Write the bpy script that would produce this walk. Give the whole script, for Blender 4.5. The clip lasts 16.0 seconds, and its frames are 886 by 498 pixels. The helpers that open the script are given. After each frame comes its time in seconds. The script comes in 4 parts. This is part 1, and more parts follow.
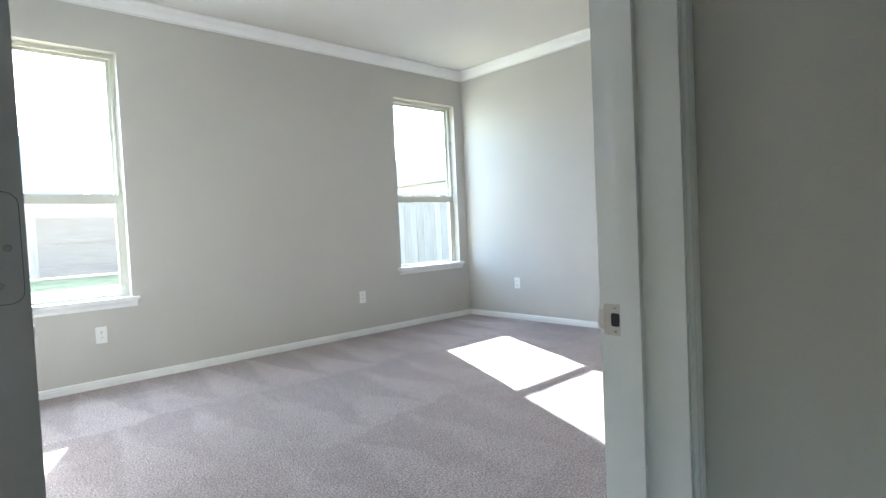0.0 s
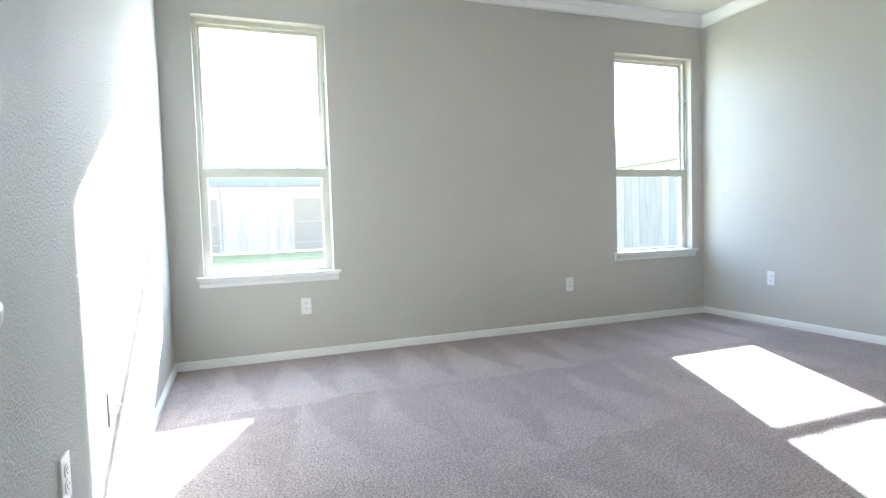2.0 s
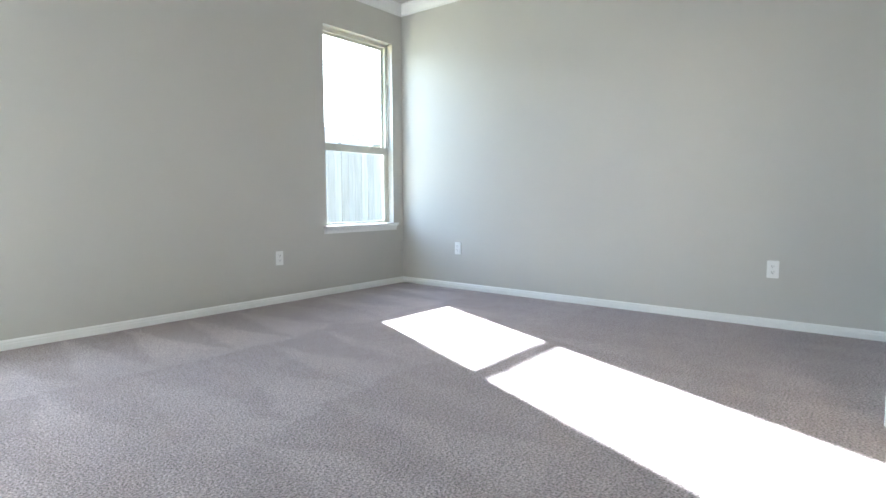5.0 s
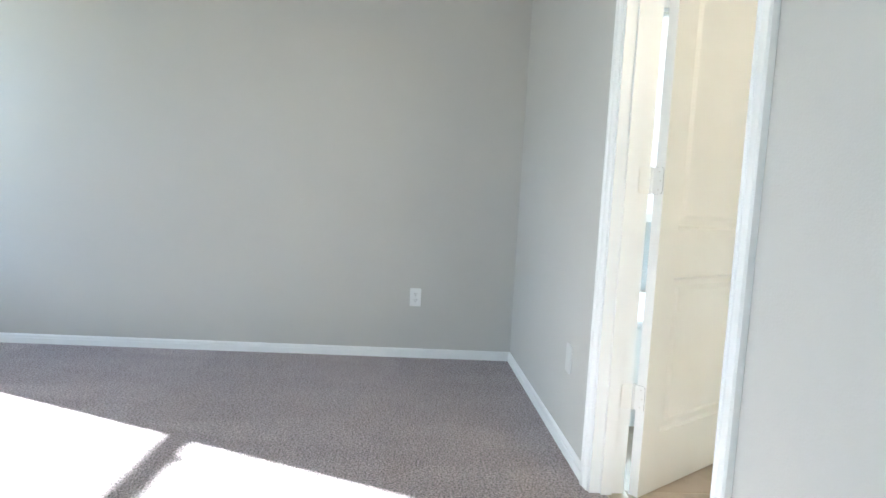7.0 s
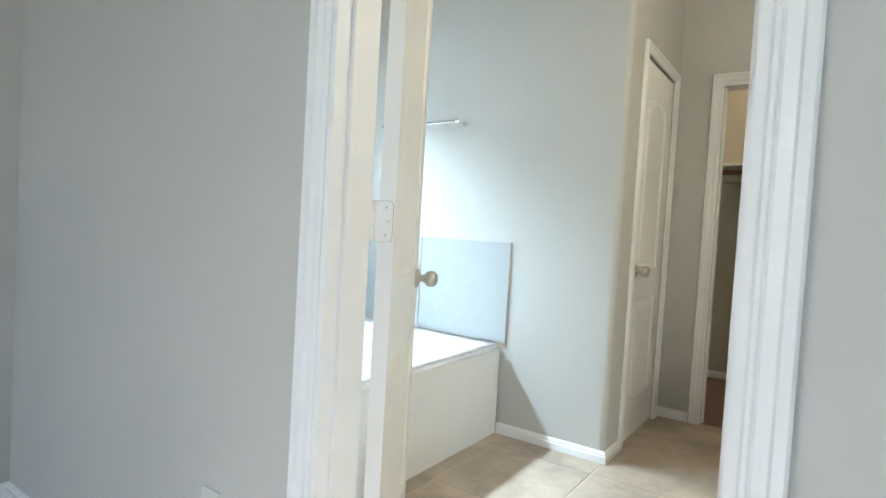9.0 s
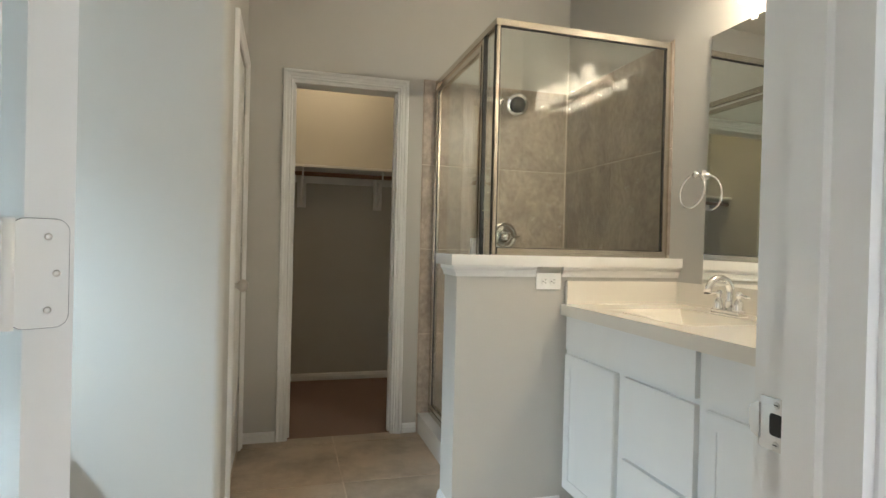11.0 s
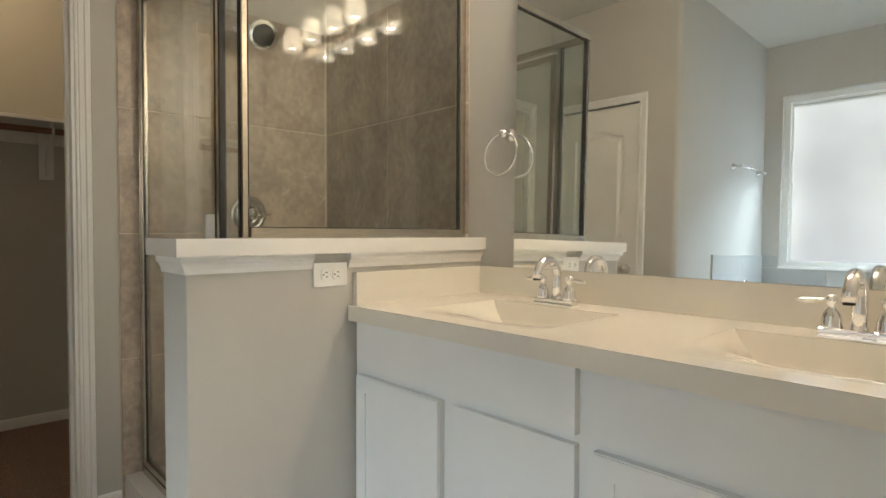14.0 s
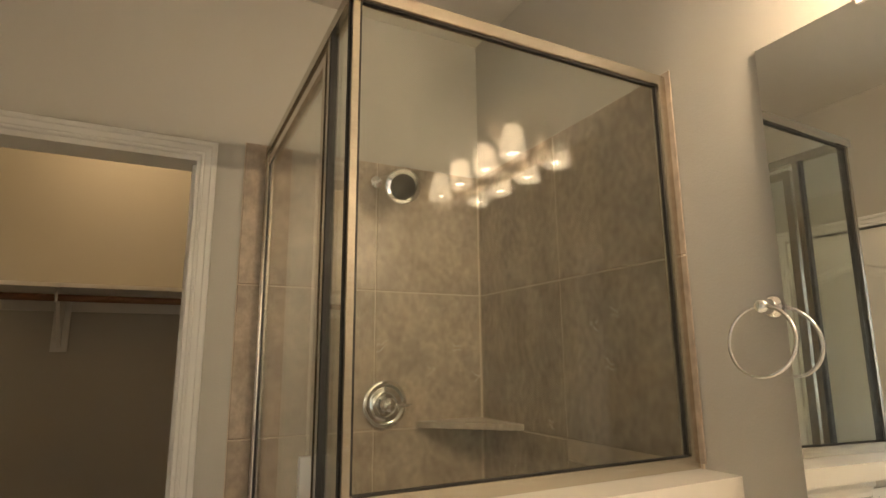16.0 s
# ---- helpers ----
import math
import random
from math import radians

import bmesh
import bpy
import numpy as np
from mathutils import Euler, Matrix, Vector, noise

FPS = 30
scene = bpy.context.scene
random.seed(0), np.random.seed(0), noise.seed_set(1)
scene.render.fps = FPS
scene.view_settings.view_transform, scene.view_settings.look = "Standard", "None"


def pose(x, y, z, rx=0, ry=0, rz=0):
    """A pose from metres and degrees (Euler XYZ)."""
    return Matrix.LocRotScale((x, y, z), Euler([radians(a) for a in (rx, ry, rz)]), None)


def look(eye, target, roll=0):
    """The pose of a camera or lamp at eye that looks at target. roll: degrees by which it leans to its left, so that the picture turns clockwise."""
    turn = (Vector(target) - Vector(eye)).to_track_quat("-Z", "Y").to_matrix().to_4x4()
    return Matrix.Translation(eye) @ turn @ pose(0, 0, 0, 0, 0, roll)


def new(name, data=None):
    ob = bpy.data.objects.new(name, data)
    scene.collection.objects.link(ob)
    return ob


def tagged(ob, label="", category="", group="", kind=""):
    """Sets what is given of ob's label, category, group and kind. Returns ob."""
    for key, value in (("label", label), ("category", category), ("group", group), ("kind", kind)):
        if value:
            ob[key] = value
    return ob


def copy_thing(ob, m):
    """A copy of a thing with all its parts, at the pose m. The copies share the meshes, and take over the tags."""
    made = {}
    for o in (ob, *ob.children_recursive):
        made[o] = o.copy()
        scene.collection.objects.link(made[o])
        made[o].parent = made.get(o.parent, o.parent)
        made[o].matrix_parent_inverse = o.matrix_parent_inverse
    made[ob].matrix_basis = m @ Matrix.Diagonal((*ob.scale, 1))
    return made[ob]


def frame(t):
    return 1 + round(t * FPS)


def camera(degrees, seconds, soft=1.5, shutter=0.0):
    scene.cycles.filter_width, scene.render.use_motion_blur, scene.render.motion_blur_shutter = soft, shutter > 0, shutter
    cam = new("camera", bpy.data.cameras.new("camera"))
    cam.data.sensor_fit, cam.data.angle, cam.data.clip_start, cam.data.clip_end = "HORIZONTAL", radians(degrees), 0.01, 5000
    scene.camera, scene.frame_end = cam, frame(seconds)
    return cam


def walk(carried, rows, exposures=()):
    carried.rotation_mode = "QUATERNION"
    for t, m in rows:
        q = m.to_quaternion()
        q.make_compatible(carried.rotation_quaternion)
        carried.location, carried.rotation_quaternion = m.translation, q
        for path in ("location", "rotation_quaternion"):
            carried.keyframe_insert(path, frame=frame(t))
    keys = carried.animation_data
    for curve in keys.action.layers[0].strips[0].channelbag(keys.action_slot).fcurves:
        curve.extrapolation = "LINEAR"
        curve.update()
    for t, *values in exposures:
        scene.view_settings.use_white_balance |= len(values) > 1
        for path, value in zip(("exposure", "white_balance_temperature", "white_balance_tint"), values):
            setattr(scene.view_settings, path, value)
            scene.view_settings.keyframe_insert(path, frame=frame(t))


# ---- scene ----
cam = camera(77.3, 16.0)
PATH = [
    (0, (-4.536, -4.465, 1.005), (-3.176, -3.0, 0.928), -2.7),
    (0.5, (-4.349, -4.313, 0.999), (-3.251, -2.643, 0.917), -2.3),
    (1, (-4.224, -4.165, 0.974), (-3.397, -2.347, 0.889), -2.1),
    (1.5, (-4.159, -4.08, 0.969), (-3.445, -2.214, 0.874), -1.9),
    (2, (-4.139, -4.031, 0.95), (-3.438, -2.161, 0.846), -1.8),
    (2.5, (-4.132, -4.028, 0.948), (-3.431, -2.158, 0.837), -1.7),
    (3, (-4.133, -4.046, 0.933), (-3.387, -2.194, 0.812), -1.6),
    (3.5, (-4.176, -4.045, 0.891), (-3.247, -2.278, 0.759), -1.6),
    (4, (-4.207, -4.037, 0.834), (-3.056, -2.408, 0.69), -1.4),
    (4.2, (-4.234, -4.03, 0.813), (-2.973, -2.485, 0.665), -1.3),
    (6.3, (-3.769, -3.433, 0.969), (-1.854, -2.894, 0.763), 2.4),
    (6.5, (-3.684, -3.376, 0.98), (-1.722, -3.04, 0.782), 2.6),
    (7, (-3.448, -3.249, 0.981), (-1.458, -3.369, 0.817), 3.1),
    (7.5, (-3.165, -3.136, 1.023), (-1.252, -3.697, 0.862), 2.9),
    (8, (-2.907, -3.058, 1.074), (-1.182, -4.059, 0.928), 3.0),
    (8.2, (-2.815, -3.068, 1.079), (-1.167, -4.193, 0.946), 3.2),
    (10.3, (-1.968, -3.403, 1.119), (-1.984, -5.403, 1.105), 1.7),
    (10.5, (-1.935, -3.454, 1.13), (-2.087, -5.448, 1.118), 1.5),
    (11, (-1.833, -3.536, 1.125), (-2.379, -5.461, 1.111), 1.4),
    (11.5, (-1.772, -3.641, 1.089), (-2.675, -5.426, 1.077), 1.2),
    (12, (-1.805, -3.758, 1.059), (-2.974, -5.381, 1.044), 1.0),
    (12.5, (-1.851, -3.863, 1.058), (-3.188, -5.35, 1.034), 0.9),
    (13, (-1.9, -3.964, 1.075), (-3.285, -5.407, 1.039), 0.6),
    (13.5, (-1.941, -4.078, 1.091), (-3.334, -5.513, 1.045), 0.4),
    (14, (-2.03, -4.257, 1.107), (-3.4, -5.713, 1.048), 0.2),
    (14.5, (-2.159, -4.419, 1.146), (-3.463, -5.934, 1.076), -0.1),
    (15, (-2.302, -4.638, 1.224), (-3.404, -6.306, 1.19), -0.5),
    (15.5, (-2.387, -4.749, 1.315), (-3.326, -6.51, 1.449), -0.8),
    (16, (-2.387, -4.79, 1.352), (-3.274, -6.54, 1.74), -0.5),
]
EXPOSURES = [(0.0, 3.45, 5500, 5), (4.2, 3.47, 5500, 5), (8.2, 3.27, 5450, 4), (10.3, 2.74, 5700, 6), (12.0, 2.76, 5900, 8), (14.0, 2.57, 6050, 9), (15.0, 2.47, 6650, 10), (16.0, 2.45, 7350, 14)]
WINDOW_W, BATH_WINDOW_W, BULB_W, CLOSET_W = 3.0, 3.7, 0.57, 1.3
walk(cam, [(t, look(eye, target, roll)) for t, eye, target, roll in PATH], EXPOSURES)

# ---- world and light ----
SUN = Vector((0.438, 1.0, 0.54)).normalized()
world = bpy.data.worlds.new("world")
scene.world = world
world.use_nodes = True
wn, wl = world.node_tree.nodes, world.node_tree.links
sky = wn.new("ShaderNodeTexSky")
sky.sky_type, sky.sun_disc = "NISHITA", False
sky.sun_elevation, sky.sun_rotation = math.asin(SUN.z), math.atan2(SUN.x, SUN.y)
wl.new(sky.outputs[0], wn["Background"].inputs[0])
wn["Background"].inputs[1].default_value = 0.15
sun_data = bpy.data.lights.new("sun", "SUN")
sun_data.energy, sun_data.angle, sun_data.color = 5.0, radians(0.6), (1.0, 0.95, 0.88)
sun = new("sun", sun_data)
sun.matrix_world = look(SUN * 50, (0, 0, 0))


def area_lamp(name, m, w, h, watts, colour, spread=180):
    data = bpy.data.lights.new(name, "AREA")
    data.spread = radians(spread)
    data.shape, data.size, data.size_y, data.energy, data.color = "RECTANGLE", w, h, watts, colour
    ob = new(name, data)
    ob.matrix_world = m
    return ob


def point_lamp(name, place, watts, colour, radius=0.03):
    data = bpy.data.lights.new(name, "POINT")
    data.energy, data.color, data.shadow_soft_size = watts, colour, radius
    ob = new(name, data)
    ob.location = place
    return ob


SKYLIGHT = (0.86, 0.94, 1.0)
for cx, watts in ((-3.91, WINDOW_W * 1.15), (-0.56, WINDOW_W * 0.35)):
    area_lamp("window_daylight", look((cx, 0.13, 1.5), (cx, -3.0, 1.1)), 0.72, 1.6, watts, SKYLIGHT)
area_lamp("bath_window_daylight", look((0.0, -5.04, 1.9), (-1.0, -5.04, 0.24)), 1.12, 0.11, BATH_WINDOW_W, (0.80, 0.93, 1.0), 84)
area_lamp("bath_window_daylight", look((0.0, -4.55, 1.62), (-0.35, -5.55, 1.5)), 0.1, 1.2, BATH_WINDOW_W * 0.11, (0.80, 0.93, 1.0), 110)
for by in (-4.61, -4.80, -5.00, -5.19):
    point_lamp("vanity_bulb_light", (-3.46, by, 2.088), BULB_W, (1.0, 0.70, 0.44), 0.018)
point_lamp("closet_light", (-2.15, -7.62, 2.55), CLOSET_W, (1.0, 0.70, 0.38), 0.06)


# ---- materials ----
def mat(name, colour, rough=0.5, metal=0.0, vary=0.0, scale=4.0, bump=0.0, bscale=200.0, bdist=0.001, spec=0.5, coat=0.0, rand=0.0, dark=None, dscale=2.0, damt=0.0, stretch=None, peel=False):
    """A Principled surface with stains at two scales, fine relief, and piece-to-piece variation."""
    m = bpy.data.materials.new(name)
    m.use_nodes = True
    n, l = m.node_tree.nodes, m.node_tree.links
    b = n["Principled BSDF"]
    b.inputs["Roughness"].default_value, b.inputs["Metallic"].default_value = rough, metal
    b.inputs["Specular IOR Level"].default_value, b.inputs["Coat Weight"].default_value = spec, coat
    b.inputs["Base Color"].default_value = (*colour, 1)
    geo = n.new("ShaderNodeNewGeometry")
    place = geo.outputs["Position"]
    if stretch:
        mp = n.new("ShaderNodeMapping")
        mp.inputs["Scale"].default_value = stretch
        l.new(place, mp.inputs[0])
        place = mp.outputs[0]
    out = None
    if vary or rand or damt:
        rgb = n.new("ShaderNodeRGB")
        rgb.outputs[0].default_value = (*colour, 1)
        out = rgb.outputs[0]
    if damt:
        t = n.new("ShaderNodeTexNoise")
        t.inputs["Scale"].default_value, t.inputs["Detail"].default_value, t.inputs["Roughness"].default_value = dscale, 8, 0.62
        l.new(place, t.inputs["Vector"])
        r = n.new("ShaderNodeMapRange")
        r.inputs[1].default_value, r.inputs[2].default_value, r.inputs[4].default_value = 0.42, 0.62, damt
        l.new(t.outputs["Fac"], r.inputs[0])
        x = n.new("ShaderNodeMix")
        x.data_type = "RGBA"
        l.new(r.outputs[0], x.inputs["Factor"])
        l.new(out, x.inputs["A"])
        x.inputs["B"].default_value = (*dark, 1)
        out = x.outputs["Result"]
    if vary or rand:
        h = n.new("ShaderNodeHueSaturation")
        v = None
        if vary:
            t = n.new("ShaderNodeTexNoise")
            t.inputs["Scale"].default_value, t.inputs["Detail"].default_value = scale, 5
            l.new(place, t.inputs["Vector"])
            r = n.new("ShaderNodeMapRange")
            r.inputs[1].default_value, r.inputs[2].default_value = 0.3, 0.7
            r.inputs[3].default_value, r.inputs[4].default_value = 1 - vary, 1 + vary
            l.new(t.outputs["Fac"], r.inputs[0])
            v = r.outputs[0]
        if rand:
            o = n.new("ShaderNodeObjectInfo")
            r = n.new("ShaderNodeMapRange")
            r.inputs[3].default_value, r.inputs[4].default_value = 1 - rand, 1 + rand
            l.new(o.outputs["Random"], r.inputs[0])
            if v is None:
                v = r.outputs[0]
            else:
                k = n.new("ShaderNodeMath")
                k.operation = "MULTIPLY"
                l.new(v, k.inputs[0]), l.new(r.outputs[0], k.inputs[1])
                v = k.outputs[0]
        l.new(v, h.inputs["Value"]), l.new(out, h.inputs["Color"])
        out = h.outputs[0]
    if out is not None:
        l.new(out, b.inputs["Base Color"])
    if bump:
        t = n.new("ShaderNodeTexNoise")
        t.inputs["Scale"].default_value, t.inputs["Detail"].default_value = bscale, 3
        l.new(geo.outputs["Position"], t.inputs["Vector"])
        p = n.new("ShaderNodeBump")
        p.inputs["Strength"].default_value, p.inputs["Distance"].default_value = bump, bdist
        if peel:
            r = n.new("ShaderNodeMapRange")
            r.interpolation_type = "SMOOTHSTEP"
            r.inputs[1].default_value, r.inputs[2].default_value = 0.34, 0.66
            l.new(t.outputs["Fac"], r.inputs[0])
            l.new(r.outputs[0], p.inputs["Height"])
        else:
            l.new(t.outputs["Fac"], p.inputs["Height"])
        l.new(p.outputs[0], b.inputs["Normal"])
    return m


def clear_glass(name, tint=(1, 1, 1), gloss=1.0):
    """A thin pane: it lets light straight through and mirrors by Fresnel."""
    m = bpy.data.materials.new(name)
    m.use_nodes = True
    n, l = m.node_tree.nodes, m.node_tree.links
    n.remove(n["Principled BSDF"])
    tr, gl, mx, lw = (n.new("ShaderNode" + k) for k in ("BsdfTransparent", "BsdfGlossy", "MixShader", "LayerWeight"))
    tr.inputs[0].default_value = (*tint, 1)
    gl.inputs["Roughness"].default_value = 0.0
    gl.inputs[0].default_value = (gloss, gloss, gloss, 1)
    lw.inputs["Blend"].default_value = 0.5
    pw, ml = n.new("ShaderNodeMath"), n.new("ShaderNodeMath")
    pw.operation, ml.operation = "POWER", "MULTIPLY_ADD"
    pw.inputs[1].default_value = 5.0
    ml.inputs[1].default_value, ml.inputs[2].default_value = 0.95, 0.04
    l.new(lw.outputs["Facing"], pw.inputs[0]), l.new(pw.outputs[0], ml.inputs[0]), l.new(ml.outputs[0], mx.inputs[0])
    l.new(tr.outputs[0], mx.inputs[1]), l.new(gl.outputs[0], mx.inputs[2])
    l.new(mx.outputs[0], n["Material Output"].inputs[0])
    return m


def glow(name, colour, strength):
    m = bpy.data.materials.new(name)
    m.use_nodes = True
    b = m.node_tree.nodes["Principled BSDF"]
    b.inputs["Base Color"].default_value = (*colour, 1)
    b.inputs["Emission Color"].default_value, b.inputs["Emission Strength"].default_value = (*colour, 1), strength
    return m


def frosted(name):
    m = bpy.data.materials.new(name)
    m.use_nodes = True
    n, l = m.node_tree.nodes, m.node_tree.links
    n.remove(n["Principled BSDF"])
    tr, gl, mx = (n.new("ShaderNode" + k) for k in ("BsdfTranslucent", "BsdfGlossy", "MixShader"))
    noise_tex, ramp = n.new("ShaderNodeTexNoise"), n.new("ShaderNodeMapRange")
    noise_tex.inputs["Scale"].default_value = 1.6
    ramp.inputs[3].default_value, ramp.inputs[4].default_value = 0.28, 0.48
    geo = n.new("ShaderNodeNewGeometry")
    l.new(geo.outputs["Position"], noise_tex.inputs["Vector"])
    l.new(noise_tex.outputs["Fac"], ramp.inputs[0])
    l.new(ramp.outputs[0], tr.inputs[0])
    gl.inputs["Roughness"].default_value = 0.35
    mx.inputs[0].default_value = 0.06
    l.new(tr.outputs[0], mx.inputs[1]), l.new(gl.outputs[0], mx.inputs[2])
    l.new(mx.outputs[0], n["Material Output"].inputs[0])
    return m


def opal(name):
    """Thin opal glass that passes a little of the bulb's light."""
    m = bpy.data.materials.new(name)
    m.use_nodes = True
    n, l = m.node_tree.nodes, m.node_tree.links
    n.remove(n["Principled BSDF"])
    tr, df, gl, mx, my = (n.new("ShaderNode" + k) for k in ("BsdfTranslucent", "BsdfDiffuse", "BsdfGlossy", "MixShader", "MixShader"))
    tr.inputs[0].default_value = (0.62, 0.60, 0.56, 1)
    df.inputs[0].default_value = (0.36, 0.35, 0.33, 1)
    gl.inputs["Roughness"].default_value = 0.15
    mx.inputs[0].default_value, my.inputs[0].default_value = 0.5, 0.05
    l.new(tr.outputs[0], mx.inputs[1]), l.new(df.outputs[0], mx.inputs[2])
    l.new(mx.outputs[0], my.inputs[1]), l.new(gl.outputs[0], my.inputs[2])
    em, ad = n.new("ShaderNodeEmission"), n.new("ShaderNodeAddShader")
    em.inputs[0].default_value, em.inputs[1].default_value = (1.0, 0.82, 0.60, 1), 0.5
    l.new(my.outputs[0], ad.inputs[0]), l.new(em.outputs[0], ad.inputs[1])
    l.new(ad.outputs[0], n["Material Output"].inputs[0])
    return m


def carpet_mat(name, base, light):
    """Cut pile: fine tufts, broader mottling, and the fans that a vacuum cleaner leaves."""
    m = bpy.data.materials.new(name)
    m.use_nodes = True
    n, l = m.node_tree.nodes, m.node_tree.links
    b = n["Principled BSDF"]
    b.inputs["Roughness"].default_value, b.inputs["Specular IOR Level"].default_value = 0.95, 0.1
    b.inputs["Sheen Weight"].default_value, b.inputs["Sheen Roughness"].default_value = 0.25, 0.5
    geo = n.new("ShaderNodeNewGeometry")
    pos = geo.outputs["Position"]

    def tex(kind, scale, detail=2.0):
        t = n.new("ShaderNodeTex" + kind)
        t.inputs["Scale"].default_value = scale
        if kind == "Noise":
            t.inputs["Detail"].default_value = detail
        l.new(pos, t.inputs["Vector"])
        return t

    def rng(src, a, c, lo, hi):
        r = n.new("ShaderNodeMapRange")
        for k, v in zip((1, 2, 3, 4), (a, c, lo, hi)):
            r.inputs[k].default_value = v
        l.new(src, r.inputs[0])
        return r.outputs[0]

    def op(kind, a, c):
        k = n.new("ShaderNodeMath")
        k.operation = kind
        for i, v in enumerate((a, c)):
            if isinstance(v, float):
                k.inputs[i].default_value = v
            else:
                l.new(v, k.inputs[i])
        return k.outputs[0]

    sep = n.new("ShaderNodeSeparateXYZ")
    l.new(pos, sep.inputs[0])
    warp = tex("Noise", 1.7, 3)
    # fans: triangles side by side along the window wall, in rows
    px = op("ADD", sep.outputs[0], rng(warp.outputs["Fac"], 0.0, 1.0, -0.15, 0.15))
    saw = op("FRACT", op("MULTIPLY", px, 2.6), 0.0)
    tri = op("ABSOLUTE", op("SUBTRACT", saw, 0.5), 0.0)
    row = op("FRACT", op("MULTIPLY", op("ADD", sep.outputs[1], rng(warp.outputs["Fac"], 0.0, 1.0, -0.25, 0.25)), 0.95), 0.0)
    fan = rng(op("SUBTRACT", tri, op("MULTIPLY", row, 0.5)), -0.06, 0.06, 0.0, 1.0)
    mott = rng(tex("Noise", 9.0, 4).outputs["Fac"], 0.35, 0.65, 0.0, 1.0)
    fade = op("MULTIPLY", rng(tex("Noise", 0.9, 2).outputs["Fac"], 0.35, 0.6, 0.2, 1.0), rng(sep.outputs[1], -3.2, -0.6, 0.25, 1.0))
    tuft = rng(tex("Noise", 120.0, 3).outputs["Fac"], 0.34, 0.66, 0.5, 1.55)
    clump = rng(tex("Noise", 45.0, 2).outputs["Fac"], 0.35, 0.65, 0.92, 1.08)
    mx = n.new("ShaderNodeMix")
    mx.data_type = "RGBA"
    mx.inputs["A"].default_value, mx.inputs["B"].default_value = (*base, 1), (*light, 1)
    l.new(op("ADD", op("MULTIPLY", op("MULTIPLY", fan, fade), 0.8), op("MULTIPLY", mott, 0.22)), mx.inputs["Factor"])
    h = n.new("ShaderNodeHueSaturation")
    l.new(mx.outputs["Result"], h.inputs["Color"])
    l.new(op("MULTIPLY", tuft, clump), h.inputs["Value"])
    l.new(h.outputs[0], b.inputs["Base Color"])
    p = n.new("ShaderNodeBump")
    p.inputs["Strength"].default_value, p.inputs["Distance"].default_value = 1.0, 0.010
    l.new(op("ADD", tex("Noise", 140.0, 3).outputs["Fac"], op("MULTIPLY", tex("Noise", 80.0, 1).outputs["Fac"], 0.6)), p.inputs["Height"])
    l.new(p.outputs[0], b.inputs["Normal"])
    return m


M_WALL = mat("greige_wall_paint", (0.525, 0.512, 0.475), 0.72, vary=0.02, scale=1.5, bump=0.5, bscale=190, bdist=0.0010, spec=0.3)
M_PEEL = mat("greige_wall_paint_heavy_peel", (0.525, 0.512, 0.475), 0.72, vary=0.02, scale=1.5, bump=1.0, bscale=150, bdist=0.0020, spec=0.3, peel=True)
M_CEIL = mat("white_ceiling_paint", (0.62, 0.60, 0.55), 0.9, vary=0.02, scale=2, bump=0.5, bscale=110, bdist=0.002, spec=0.2)
M_TRIM = mat("white_trim_paint", (0.80, 0.80, 0.78), 0.38, vary=0.02, scale=6, bump=0.08, bscale=60, bdist=0.0008)
M_DOOR = mat("white_door_paint", (0.79, 0.78, 0.74), 0.42, vary=0.02, scale=4, bump=0.12, bscale=240, bdist=0.0005)
M_CAB = mat("white_cabinet_paint", (0.80, 0.81, 0.80), 0.36, vary=0.015, scale=5, bump=0.06, bscale=120, bdist=0.0005)
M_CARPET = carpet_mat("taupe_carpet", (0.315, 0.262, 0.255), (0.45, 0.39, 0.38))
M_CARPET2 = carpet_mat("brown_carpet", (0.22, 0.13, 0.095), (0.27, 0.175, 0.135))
M_TILE = mat("brown_grey_tile", (0.47, 0.39, 0.315), 0.30, vary=0.17, scale=42.0, bump=0.35, bscale=90, bdist=0.0008, rand=0.07, dark=(0.285, 0.235, 0.19), dscale=6.0, damt=0.62, stretch=(1.1, 1.1, 0.85))
M_FTILE = mat("beige_floor_tile", (0.49, 0.40, 0.305), 0.40, vary=0.18, scale=2.6, bump=0.2, bscale=70, bdist=0.0008, rand=0.07, dark=(0.31, 0.25, 0.185), dscale=4.0, damt=0.8)
M_BTILE = mat("grey_tub_tile", (0.44, 0.45, 0.44), 0.35, vary=0.12, scale=4.0, bump=0.1, bscale=90, bdist=0.0006, rand=0.05, dark=(0.33, 0.335, 0.33), dscale=4.0, damt=0.6)
M_GROUT = mat("pale_grout", (0.62, 0.53, 0.43), 0.9, vary=0.1, scale=30)
M_MARBLE = mat("cream_cultured_marble", (0.80, 0.76, 0.68), 0.12, vary=0.012, scale=3, coat=0.3)
M_TUB = mat("white_tub_acrylic", (0.82, 0.82, 0.80), 0.18, vary=0.01, scale=2, coat=0.2)
M_CHROME = mat("polished_chrome", (0.88, 0.88, 0.89), 0.06, 1.0, vary=0.02, scale=20)
M_NICKEL = mat("satin_nickel", (0.62, 0.58, 0.53), 0.28, 1.0, vary=0.04, scale=30, bump=0.05, bscale=300)
M_FRAME = mat("brushed_nickel_frame", (0.60, 0.555, 0.48), 0.25, 1.0, vary=0.06, scale=12, stretch=(1, 1, 12))
M_SEAL = mat("black_rubber_seal", (0.02, 0.02, 0.02), 0.6)
M_DARK = mat("dark_recess", (0.03, 0.028, 0.026), 0.8)
